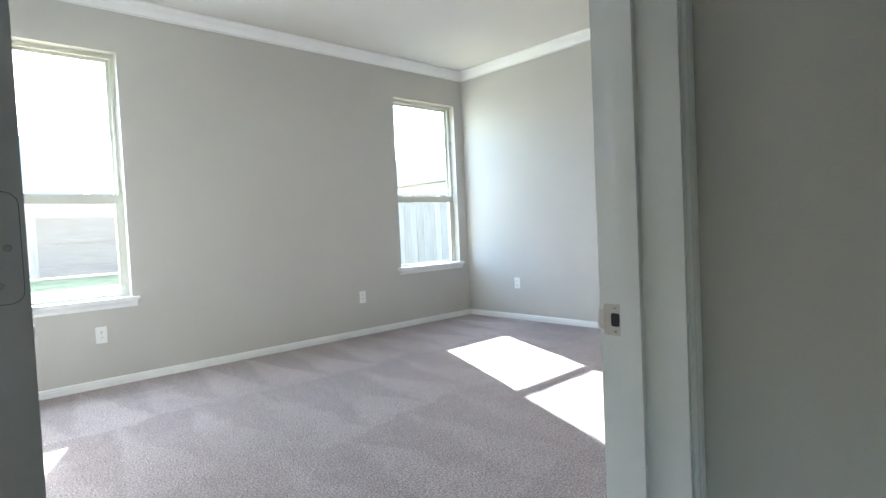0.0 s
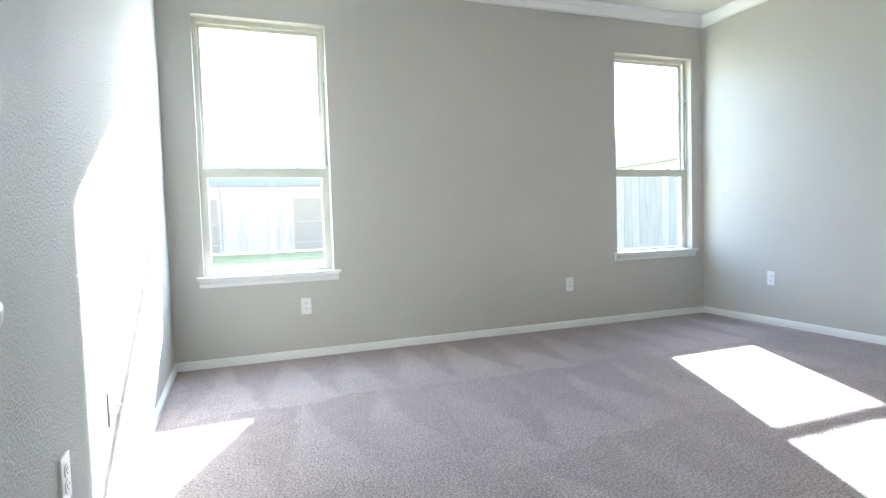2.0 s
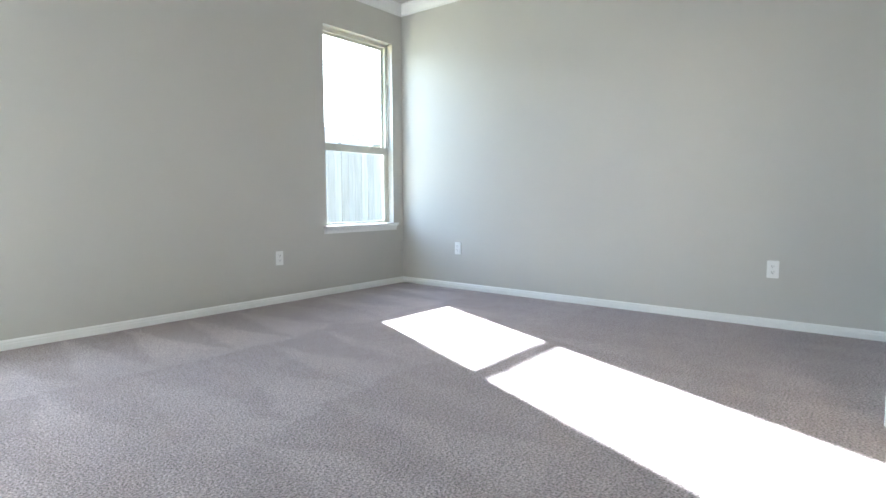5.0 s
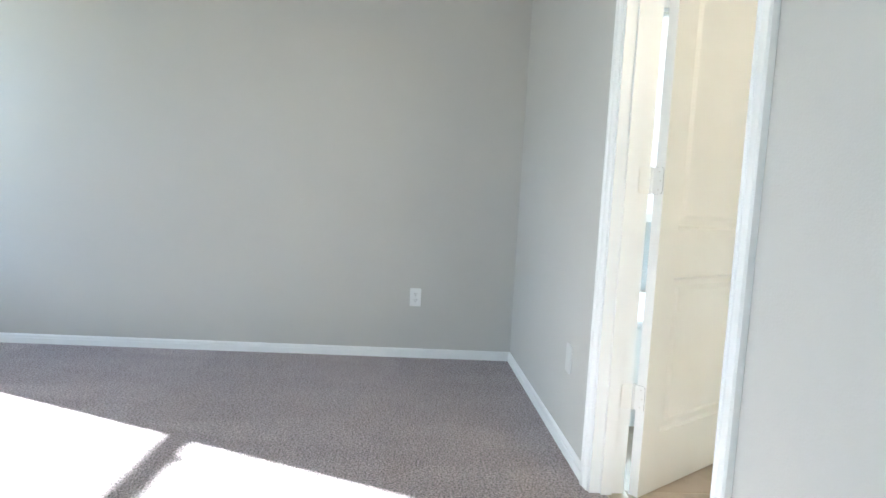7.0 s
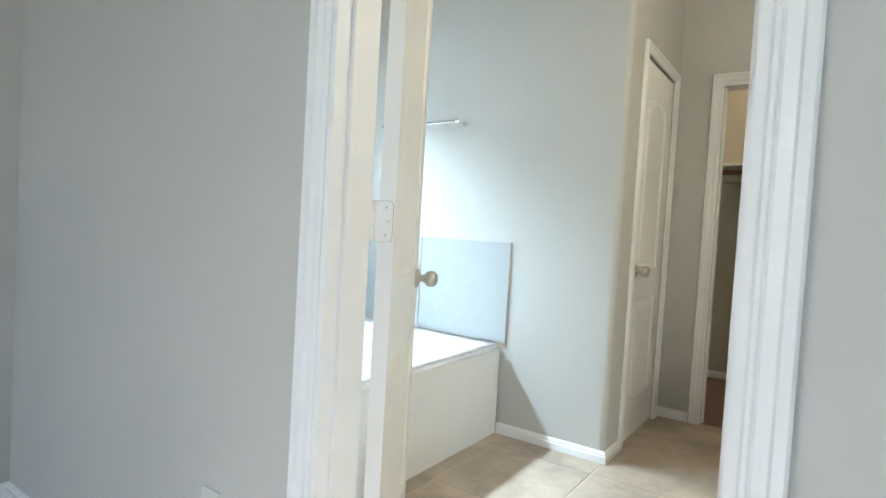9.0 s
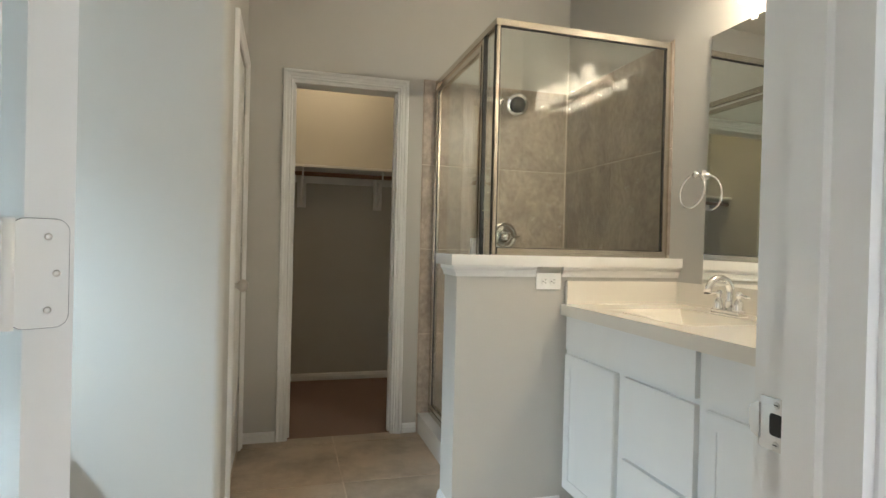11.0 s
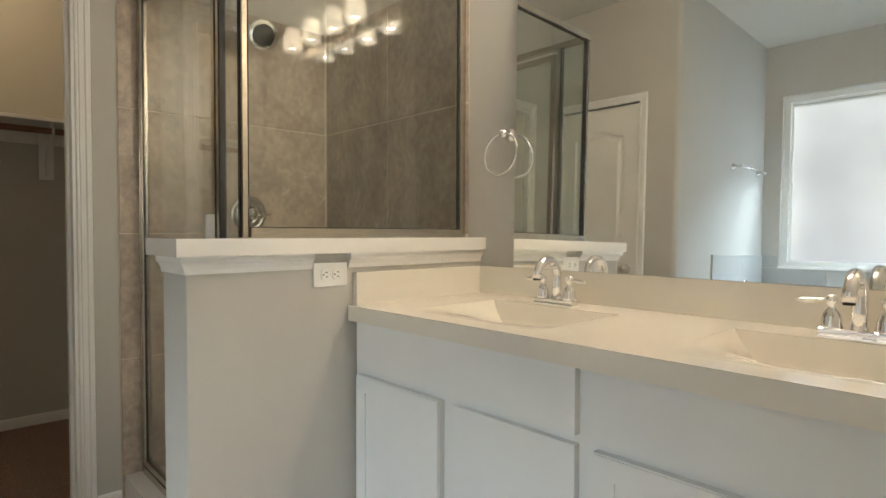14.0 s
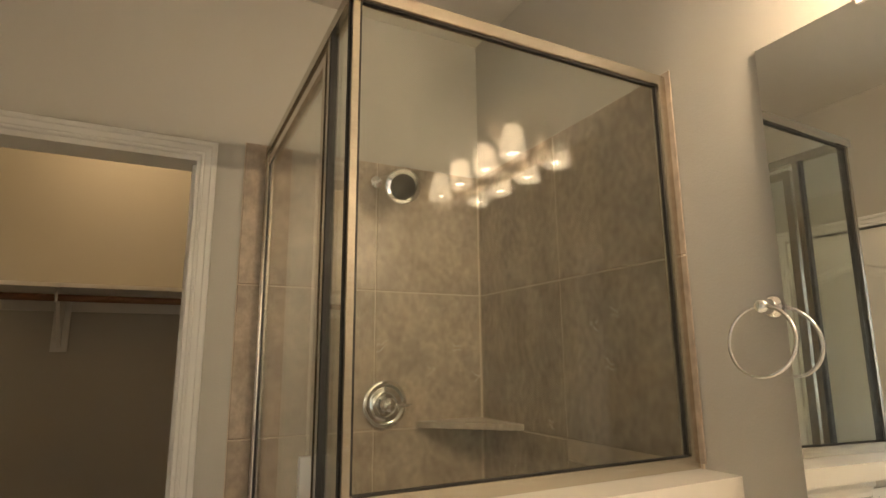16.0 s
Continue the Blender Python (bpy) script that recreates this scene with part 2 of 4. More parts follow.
M_PLATE = mat("white_plastic", (0.82, 0.82, 0.80), 0.3, vary=0.01, scale=20)
M_PLATEWALL = mat("painted_plate", (0.60, 0.59, 0.555), 0.5, vary=0.02, scale=15)
M_VINYL = mat("almond_vinyl_frame", (0.62, 0.61, 0.53), 0.45, vary=0.03, scale=8)
M_MIRROR = mat("silvered_mirror", (0.93, 0.95, 0.94), 0.0, 1.0)
M_GLASS = clear_glass("window_glass")
M_SHGLASS = clear_glass("shower_glass", (0.95, 0.97, 0.95), 1.0)
M_FROST = frosted("frosted_window_glass")
M_BULB = glow("lit_bulb", (1.0, 0.86, 0.64), 12.0)
M_GLOSS = mat("glossy_white_ledge_paint", (0.80, 0.79, 0.76), 0.14, vary=0.02, scale=8, bump=0.06, bscale=25, bdist=0.001, coat=0.35)
M_SHADE = opal("opal_shade_glass")
M_ROD = mat("brown_wood_rod", (0.16, 0.075, 0.04), 0.5, vary=0.2, scale=25, stretch=(1, 8, 8))
M_GRASS = mat("lawn_grass", (0.33, 0.28, 0.10), 0.95, vary=0.3, scale=3, bump=0.3, bscale=60, bdist=0.01, dark=(0.40, 0.33, 0.17), dscale=0.8, damt=0.5)
M_FENCE = mat("weathered_cedar", (0.48, 0.36, 0.29), 0.85, vary=0.12, scale=4, rand=0.10, bump=0.4, bscale=30, bdist=0.002, dark=(0.37, 0.285, 0.235), dscale=3, damt=0.5, stretch=(6, 6, 0.6))
M_FENCE2 = mat("grey_cedar", (0.30, 0.275, 0.245), 0.88, vary=0.12, scale=4, rand=0.12, bump=0.4, bscale=30, bdist=0.002, dark=(0.22, 0.20, 0.175), dscale=3, damt=0.5, stretch=(6, 6, 0.6))
M_TAN = mat("tan_fence_board", (0.34, 0.25, 0.185), 0.85, vary=0.12, scale=5, bump=0.3, bscale=40, bdist=0.002, stretch=(0.6, 6, 6))
M_FASCIA = mat("blue_grey_fascia_paint", (0.21, 0.22, 0.235), 0.6, vary=0.05, scale=5)
M_BRICK = mat("tan_brick_wall", (0.42, 0.33, 0.26), 0.9, vary=0.15, scale=6)
M_SIDING = mat("pale_siding", (0.68, 0.66, 0.61), 0.8, vary=0.05, scale=4)
M_ROOF = mat("grey_shingles", (0.40, 0.375, 0.36), 0.9, vary=0.2, scale=9, rand=0.1)


# ---- mesh helpers ----
def box(bm, x0, x1, y0, y1, z0, z1):
    v = [bm.verts.new(p) for p in ((x0, y0, z0), (x1, y0, z0), (x1, y1, z0), (x0, y1, z0), (x0, y0, z1), (x1, y0, z1), (x1, y1, z1), (x0, y1, z1))]
    for f in ((3, 2, 1, 0), (4, 5, 6, 7), (0, 1, 5, 4), (1, 2, 6, 5), (2, 3, 7, 6), (3, 0, 4, 7)):
        bm.faces.new([v[i] for i in f])
    return bm


def soft(bm, width=0.003, segments=2):
    bmesh.ops.bevel(bm, geom=[e for e in bm.edges if e.is_manifold and e.calc_face_angle(0) > 0.5], offset=width, segments=segments, affect="EDGES", profile=0.6, clamp_overlap=True)
    return bm


def boxed(x0, x1, y0, y1, z0, z1, bevel=0.0, segments=2):
    bm = box(bmesh.new(), x0, x1, y0, y1, z0, z1)
    return soft(bm, bevel, segments) if bevel else bm


def prism(points, axis, a, b, bevel=0.0):
    """A flat outline pushed along an axis from a to b; the outline's two numbers are the other two axes in order."""
    bm = bmesh.new()

    def at(p, d):
        q = list(p)
        q.insert("xyz".index(axis), d)
        return bm.verts.new(q)

    lo, hi = [at(p, a) for p in points], [at(p, b) for p in points]
    bm.faces.new(lo), bm.faces.new(hi[::-1])
    n = len(points)
    for i in range(n):
        bm.faces.new((lo[i], hi[i], hi[(i + 1) % n], lo[(i + 1) % n]))
    bmesh.ops.recalc_face_normals(bm, faces=bm.faces)
    return soft(bm, bevel) if bevel else bm


def sweep(path, profile, up, closed=False):
    """A moulding: the profile's u runs to the left of the path (seen from up), v along up; corners are mitred."""
    bm = bmesh.new()
    up = Vector(up)
    pts = [Vector(p) for p in path]
    n, rings = len(pts), []
    for i, p in enumerate(pts):
        a = (p - pts[i - 1]).normalized() if closed or i else None
        b = (pts[(i + 1) % n] - p).normalized() if closed or i < n - 1 else None
        a, b = a or b, b or a
        sa, sb = up.cross(a), up.cross(b)
        side = (sa + sb).normalized()
        side = side / max(0.3, side.dot(sa))
        rings.append([bm.verts.new(p + side * u + up * v) for u, v in profile])
    k = len(profile)
    for i in range(n if closed else n - 1):
        r, s = rings[i], rings[(i + 1) % n]
        for j in range(k):
            bm.faces.new((r[j], r[(j + 1) % k], s[(j + 1) % k], s[j]))
    if not closed:
        bm.faces.new(rings[0]), bm.faces.new(rings[-1][::-1])
    bmesh.ops.recalc_face_normals(bm, faces=bm.faces)
    return bm


def lathe(profile, segments=24):
    """A turned shape about z from rows of (radius, z)."""
    bm = bmesh.new()
    rings = []
    for r, z in profile:
        if r < 1e-5:
            rings.append([bm.verts.new((0, 0, z))])
        else:
            rings.append([bm.verts.new((r * math.cos(2 * math.pi * i / segments), r * math.sin(2 * math.pi * i / segments), z)) for i in range(segments)])
    for a, b in zip(rings, rings[1:]):
        for i in range(segments):
            j = (i + 1) % segments
            f = [a[i % len(a)], a[j % len(a)], b[j % len(b)], b[i % len(b)]]
            f = list(dict.fromkeys(f))
            if len(f) > 2:
                bm.faces.new(f)
    bmesh.ops.recalc_face_normals(bm, faces=bm.faces)
    for f in bm.faces:
        f.smooth = True
    return bm


def tube(points, radius, segments=12, closed=False, radii=None):
    bm = bmesh.new()
    pts = [Vector(p) for p in points]
    n, rings, side = len(pts), [], None
    for i, p in enumerate(pts):
        d = (pts[(i + 1) % n] - pts[i - 1]) if closed or 0 < i < n - 1 else (pts[1] - pts[0] if i == 0 else pts[-1] - pts[-2])
        d.normalize()
        if side is None:
            side = d.orthogonal().normalized()
        side = (side - d * side.dot(d)).normalized()
        other = d.cross(side)
        r = radii[i] if radii else radius
        rings.append([bm.verts.new(p + (side * math.cos(2 * math.pi * k / segments) + other * math.sin(2 * math.pi * k / segments)) * r) for k in range(segments)])
    for i in range(n if closed else n - 1):
        r, s = rings[i], rings[(i + 1) % n]
        for k in range(segments):
            f = bm.faces.new((r[k], r[(k + 1) % segments], s[(k + 1) % segments], s[k]))
            f.smooth = True
    if not closed:
        bm.faces.new(rings[0]), bm.faces.new(rings[-1][::-1])
    bmesh.ops.recalc_face_normals(bm, faces=bm.faces)
    return bm


def moved(bm, m):
    bmesh.ops.transform(bm, matrix=m, verts=bm.verts)
    return bm


def part(name, bm, material, parent=None, label=""):
    me = bpy.data.meshes.new(name)
    bm.to_mesh(me)
    bm.free()
    me.materials.append(material)
    ob = new(name, me)
    if parent is not None:
        ob.parent = parent
    return tagged(ob, label=label)


def thing(name, label, category, group="", m=None):
    """An empty at a thing's base, under which its parts are gathered."""
    ob = new(name)
    ob.empty_display_size = 0.05
    if m is not None:
        ob.matrix_basis = m
    return tagged(ob, label, category, group)


def fixed(name, bm, material, label, category="structure"):
    return tagged(part(name, bm, material), label, category, kind="structure")


def holed(bm, axis, a, b, u0, u1, z0, z1, holes=()):
    """A wall slab from a to b across its axis, from u0 to u1 along it, with openings (u0, u1, z0, z1)."""
    def put(p, q, r, s):
        if q - p > 1e-4 and s - r > 1e-4:
            box(bm, a, b, p, q, r, s) if axis == "x" else box(bm, p, q, a, b, r, s)
    at = u0
    for h0, h1, k0, k1 in sorted(holes):
        put(at, h0, z0, z1)
        put(h0, h1, z0, k0)
        put(h0, h1, k1, z1)
        at = h1
    put(at, u1, z0, z1)
    return bm


def wall(name, axis, a, b, u0, u1, holes=(), label="painted greige wall with orange-peel texture", z0=0.0, z1=2.74, material=None):
    return fixed(name, holed(bmesh.new(), axis, a, b, u0, u1, z0, z1, holes), material or M_WALL, label, "wall")


# ---- structure ----
H = 2.74
WL, WR = (-4.345, -3.475), (-0.985, -0.135)
WZ = (0.60, 2.355)
ENTRY, BATH = (-4.533, -3.64), (-2.345, -1.62)
CLOSET = (-2.458, -1.857)
WEST = -3.565
wall("wall_north", "y", 0.0, 0.16, -4.71, 0.16, [(*WL, *WZ), (*WR, *WZ)])
wall("wall_west", "x", -4.67, -4.55, -3.92, 0.0, material=M_PEEL)
wall("wall_east", "x", 0.0, 0.16, -6.0, 0.0, [(-5.66, -4.42, 0.94, 2.32)])
wall("wall_south", "y", -4.035, -3.92, -5.9, 0.0, [(ENTRY[0] - 0.019, ENTRY[1] + 0.019, 0.0, 2.06), (BATH[0] - 0.019, BATH[1] + 0.019, 0.0, 2.06)])
wall("wall_hall_north", "y", -4.07, -4.035, -5.78, -3.605, [(ENTRY[0] - 0.019, ENTRY[1] + 0.019, 0.0, 2.06)])
wall("wall_bath_west", "x", -3.605, WEST, -6.89, -4.035)
wall("wall_closet_front", "y", -6.89, -6.77, -3.565, -1.0, [(CLOSET[0] - 0.013, CLOSET[1] + 0.013, 0.0, 2.04)])
wall("wall_toilet_room", "x", -1.61, -1.50, -6.77, -5.91, [(-6.655, -6.055, 0.0, 2.04)])
# the tub nook's wall, its outer corner rounded
NOOK = -5.79
arc = [(-1.61 + 0.03 - 0.03 * math.cos(a), NOOK - 0.03 + 0.03 * math.sin(a)) for a in np.linspace(0, math.pi / 2, 7)]
fixed("wall_tub_nook", prism([(-1.61, -5.91), *arc, (0.0, NOOK), (0.0, -5.91)], "z", 0.0, H), M_WALL, "painted greige wall with a rounded outer corner", "wall")
wall("wall_toilet_back", "y", -6.89, -6.77, -1.0, 0.16)
wall("wall_toilet_east", "x", 0.0, 0.16, -6.77, -6.0)
wall("wall_closet_back", "y", -8.27, -8.15, -3.3, -1.1)
wall("wall_closet_west", "x", -3.3, -3.18, -8.15, -6.89)
wall("wall_closet_east", "x", -1.22, -1.1, -8.15, -6.89)
# the hole in the hall's west wall is added, unseen, to let daylight in
wall("wall_hall_west", "x", -5.9, -5.78, -5.9, -4.035, [(-5.35, -4.8, 0.25, 0.95)])
wall("wall_hall_south", "y", -6.02, -5.9, -5.9, -3.605)
for nm, x0, x1, y0, y1 in (("ceiling_bedroom", -4.67, 0.16, -3.98, 0.16), ("ceiling_bath", -3.605, 0.16, -6.83, -3.98), ("ceiling_closet", -3.3, -1.1, -8.27, -6.83), ("ceiling_hall", -5.9, -3.605, -6.02, -3.98)):
    fixed(nm, boxed(x0, x1, y0, y1, H, H + 0.12), M_CEIL, "flat painted ceiling with a light texture", "ceiling")
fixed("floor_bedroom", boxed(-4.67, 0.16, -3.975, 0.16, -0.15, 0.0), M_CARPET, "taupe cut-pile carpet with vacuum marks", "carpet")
fixed("floor_hall", boxed(-5.9, -3.605, -6.02, -3.975, -0.15, 0.0), M_CARPET, "taupe cut-pile carpet", "carpet")
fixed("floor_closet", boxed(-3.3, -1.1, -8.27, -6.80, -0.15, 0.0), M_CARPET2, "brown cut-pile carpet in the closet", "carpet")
floor_bath = fixed("floor_bath", boxed(-3.605, 0.16, -6.80, -3.975, -0.15, -0.0022), M_GROUT, "beige stone-look tile floor with pale grout", "tile floor")

BASE = [(0.0, 0.0), (0.014, 0.0), (0.014, 0.034), (0.010, 0.037), (0.010, 0.046), (0.006, 0.053), (0.0, 0.058)]
CROWN = [(0.0, -0.095), (0.008, -0.095), (0.010, -0.082), (0.022, -0.070), (0.040, -0.052), (0.056, -0.026), (0.064, -0.020), (0.070, -0.012), (0.070, 0.0), (0.0, 0.0)]
CASE = [(0.004, 0.0), (0.004, 0.008), (0.008, 0.012), (0.013, 0.012), (0.016, 0.008), (0.020, 0.012), (0.036, 0.014), (0.040, 0.019), (0.053, 0.019), (0.057, 0.014), (0.057, 0.0)]


def baseboard(path):
    fixed("baseboard", sweep(path, BASE, (0, 0, 1)), M_TRIM, "white painted ogee baseboard", "baseboard")


baseboard([(BATH[0] - 0.064, -3.92, 0), (ENTRY[1] + 0.064, -3.92, 0)][::-1])
baseboard([(BATH[1] + 0.064, -3.92, 0), (0, -3.92, 0), (0, 0, 0), (-4.55, 0, 0), (-4.55, -3.90, 0)])
baseboard([(-1.61, -5.993, 0), (-1.61, NOOK, 0), (-1.02, NOOK, 0)])
baseboard([(CLOSET[1] + 0.062, -6.77, 0), (-1.61, -6.77, 0), (-1.61, -6.717, 0)])
baseboard([(CLOSET[0] - 0.062, -6.77, 0), (-2.603, -6.77, 0)][::-1])
baseboard([(-1.22, -6.89, 0), (-1.22, -8.15, 0), (-3.18, -8.15, 0), (-3.18, -6.89, 0)][::-1])
fixed("crown_moulding", sweep([(-4.55, -3.92, H), (0, -3.92, H), (0, 0, H), (-4.55, 0, H)], CROWN, (0, 0, 1), True), M_TRIM, "white painted crown moulding", "crown moulding")


def casing(axis, face, out, u0, u1, top):
    """Trim round a doorway on the wall face at that coordinate; out: +1 or -1 along the axis."""
    def at(u, z):
        return (u, face, z) if axis == "y" else (face, u, z)
    path = [at(u0, 0), at(u0, top), at(u1, top), at(u1, 0)]
    up = (0, out, 0) if axis == "y" else (out, 0, 0)
    side = Vector(up).cross(Vector(path[1]) - Vector(path[0])).normalized()
    if side.dot(Vector(at(u0 - 1, 0)) - Vector(at(u0, 0))) < 0:
        path = path[::-1]
    fixed("door_trim", sweep(path, CASE, up), M_TRIM, "white painted door casing", "door casing")


def jamb(axis, a, b, u0, u1, top, stop):
    """The lining of a doorway with its stop bead."""
    t = 0.004
    for p, q in ((u0, u0 + 0.018), (u1 - 0.018, u1)):
        bm = box(bmesh.new(), p, q, a - t, b + t, 0, top) if axis == "y" else box(bmesh.new(), a - t, b + t, p, q, 0, top)
        fixed("door_jamb", soft(bm, 0.002), M_TRIM, "white painted door jamb", "door jamb")
    bm = box(bmesh.new(), u0 + 0.018, u1 - 0.018, a - t, b + t, top - 0.018, top) if axis == "y" else box(bmesh.new(), a - t, b + t, u0 + 0.018, u1 - 0.018, top - 0.018, top)
    fixed("door_jamb", soft(bm, 0.002), M_TRIM, "white painted door head jamb", "door jamb")
    s0, s1 = stop
    for p, q in ((u0 + 0.018, u0 + 0.029), (u1 - 0.029, u1 - 0.018)):
        bm = box(bmesh.new(), p, q, s0, s1, 0, top - 0.018) if axis == "y" else box(bmesh.new(), s0, s1, p, q, 0, top - 0.018)
        fixed("door_stop_bead", soft(bm, 0.003), M_TRIM, "white painted door stop", "door stop")


jamb("y", -4.07, -3.92, ENTRY[0] - 0.018, ENTRY[1] + 0.018, 2.06, (-4.00, -3.962))
jamb("y", -4.035, -3.92, BATH[0] - 0.018, BATH[1] + 0.018, 2.06, (-3.993, -3.955))
jamb("y", -6.89, -6.77, CLOSET[0] - 0.012, CLOSET[1] + 0.012, 2.038, (-6.85, -6.815))
casing("y", -3.92, 1, ENTRY[0] - 0.004, ENTRY[1] + 0.01, 2.05)
casing("y", -4.07, -1, ENTRY[0] - 0.004, ENTRY[1] + 0.005, 2.05)
casing("y", -3.92, 1, BATH[0] - 0.01, BATH[1] + 0.01, 2.05)
casing("y", -4.035, -1, BATH[0] - 0.01, BATH[1] + 0.01, 2.05)
casing("y", -6.77, 1, CLOSET[0], CLOSET[1], 2.035)
casing("x", -1.61, -1, -6.655, -6.055, 2.035)


# ---- windows ----
def window(name, x0, x1, z0, z1):
    """A single-hung vinyl window, its stool and apron, in the north wall."""
    w = thing(name, "single-hung almond vinyl window with a white wooden sill", "window")
    tagged(w, kind="structure")
    fr = [(0.0, 0.0), (0.030, 0.0), (0.030, 0.03), (0.0, 0.03)]
    ring = [(x0, 0.07, z0), (x0, 0.07, z1), (x1, 0.07, z1), (x1, 0.07, z0)]
    part("window_frame", sweep(ring, fr, (0, 1, 0), True), M_VINYL, w)
    mid = z0 + 0.722
    sash = [(0.0, 0.0), (0.020, 0.0), (0.026, 0.006), (0.026, 0.020), (0.0, 0.020)]
    lo = [(x0 + 0.028, 0.074, z0 + 0.012), (x0 + 0.028, 0.074, mid + 0.02), (x1 - 0.028, 0.074, mid + 0.02), (x1 - 0.028, 0.074, z0 + 0.012)]
    hi = [(x0 + 0.024, 0.102, mid - 0.005), (x0 + 0.024, 0.102, z1 - 0.026), (x1 - 0.024, 0.102, z1 - 0.026), (x1 - 0.024, 0.102, mid - 0.005)]
    lower = part("lower_sash", sweep(lo, sash, (0, 1, 0), True), M_VINYL, w)
    upper = part("upper_sash", sweep(hi, sash, (0, 1, 0), True), M_VINYL, w)
    for sash_ob, y, a, b in ((lower, 0.086, z0 + 0.03, mid), (upper, 0.114, mid + 0.02, z1 - 0.045)):
        pane = part("pane", boxed(x0 + 0.05, x1 - 0.05, y, y + 0.004, a, b), M_GLASS, sash_ob, "clear window pane")
        pane.visible_shadow = False
    part("meeting_rail", boxed(x0 + 0.03, x1 - 0.03, 0.066, 0.074, mid - 0.036, mid + 0.030, 0.002), M_VINYL, w)
    for cx in (x0 + 0.22, x1 - 0.22):
        bm = boxed(cx - 0.022, cx + 0.022, 0.068, 0.09, mid + 0.030, mid + 0.036, 0.002)
        bm2 = tube([(cx - 0.018, 0.075, mid + 0.038), (cx, 0.073, mid + 0.044), (cx + 0.02, 0.066, mid + 0.040)], 0.005, 8)
        part("sash_lock", bm, M_PLATE, w, "white sash lock")
        part("lock_lever", bm2, M_PLATE, w)
    part("tilt_track", boxed(x1 - 0.016, x1 - 0.004, 0.055, 0.069, mid + 0.05, z1 - 0.38, 0.001), M_FRAME, w, "grey metal balance track")
    stool = [(x0 - 0.045, -0.036), (x1 + 0.045, -0.036), (x1 + 0.045, 0.0), (x1, 0.0), (x1, 0.068), (x0, 0.068), (x0, 0.0), (x0 - 0.045, 0.0)]
    part("window_sill", prism(stool, "z", z0 - 0.004, z0 + 0.016, 0.005), M_TRIM, w, "white painted window stool")
    apron = [(0.0, 0.0), (0.012, 0.0), (0.012, 0.02), (0.016, 0.026), (0.022, 0.034), (0.028, 0.044), (0.028, 0.05), (0.0, 0.05)]
    part("apron", sweep([(x1 + 0.03, 0.0, z0 - 0.055), (x0 - 0.03, 0.0, z0 - 0.055)], apron, (0, 0, 1)), M_TRIM, w)


window("window_1", *WL, *WZ)
window("window_2", *WR, *WZ)

# the bath window: one fixed frosted light in the east wall
bw = tagged(thing("window_3", "fixed frosted-glass window above the tub", "window"), kind="structure")
fr = [(0.0, 0.0), (0.045, 0.0), (0.045, 0.03), (0.060, 0.034), (0.060, 0.06), (0.0, 0.06)]
part("window_frame", sweep([(0.05, -4.42, 0.94), (0.05, -4.42, 2.32), (0.05, -5.66, 2.32), (0.05, -5.66, 0.94)], fr, (1, 0, 0), True), M_TRIM, bw)
part("pane", boxed(0.085, 0.091, -5.63, -4.45, 0.97, 2.29), M_FROST, bw, "frosted window pane")
part("window_sill", boxed(-0.022, 0.05, -5.66, -4.42, 0.934, 0.95, 0.004), M_TRIM, bw)


# ---- small fittings ----
def rounded(w, h, r=0.006, n=4):
    pts = []
    for cx, cz, a0 in ((w / 2 - r, h / 2 - r, 0), (-w / 2 + r, h / 2 - r, 90), (-w / 2 + r, -h / 2 + r, 180), (w / 2 - r, -h / 2 + r, 270)):
        pts += [(cx + r * math.cos(radians(a0 + 90 * i / n)), cz + r * math.sin(radians(a0 + 90 * i / n))) for i in range(n + 1)]
    return pts


def outlet(m, label="white duplex wall outlet"):
    """A duplex outlet that faces -y in its own frame."""
    o = thing("wall_outlet", label, "outlet", m=m)
    part("cover_plate", prism(rounded(0.070, 0.115), "y", -0.006, 0.0, 0.0015), M_PLATE, o)
    for s in (-1, 1):
        f = part("receptacle", moved(prism(rounded(0.034, 0.029, 0.012), "y", -0.0085, -0.005, 0.0006), pose(0, 0, 0.0195 * s)), M_PLATE, o)
        for dx in (-0.0065, 0.0065):
            part("slot", boxed(dx - 0.0012, dx + 0.0012, -0.0089, -0.0084, 0.0195 * s - 0.001, 0.0195 * s + 0.008), M_DARK, f)
        part("ground_hole", moved(lathe([(0.0, 0.0), (0.0026, 0.0), (0.0026, 0.0006), (0.0, 0.0006)], 10), pose(0, -0.0084, 0.0195 * s - 0.007, 90)), M_DARK, f)
    part("screw", moved(lathe([(0.0, 0.0), (0.003, 0.0), (0.002, 0.001), (0.0, 0.0012)], 10), pose(0, -0.006, 0, 90)), M_PLATE, o)
    return o


out1 = outlet(pose(-3.685, 0.0, 0.368))
copy_thing(out1, pose(-1.485, 0.0, 0.37))
for y in (-0.71, -3.30):
    copy_thing(out1, pose(0.0, y, 0.385, 0, 0, -90))
copy_thing(out1, pose(-4.55, -2.49, 0.36, 0, 0, 90))
blank = thing("wall_plate", "blank wall plate painted over in the wall colour", "wall plate", m=pose(-1.27, -3.92, 0.38, 0, 0, 180))
part("cover_plate", prism(rounded(0.070, 0.115), "y", -0.006, 0.0, 0.0015), M_PLATEWALL, blank)
tagged(copy_thing(out1, pose(-2.913, -5.687, 0.982, 0, 90, 180)), "white duplex outlet set sideways in the half wall")

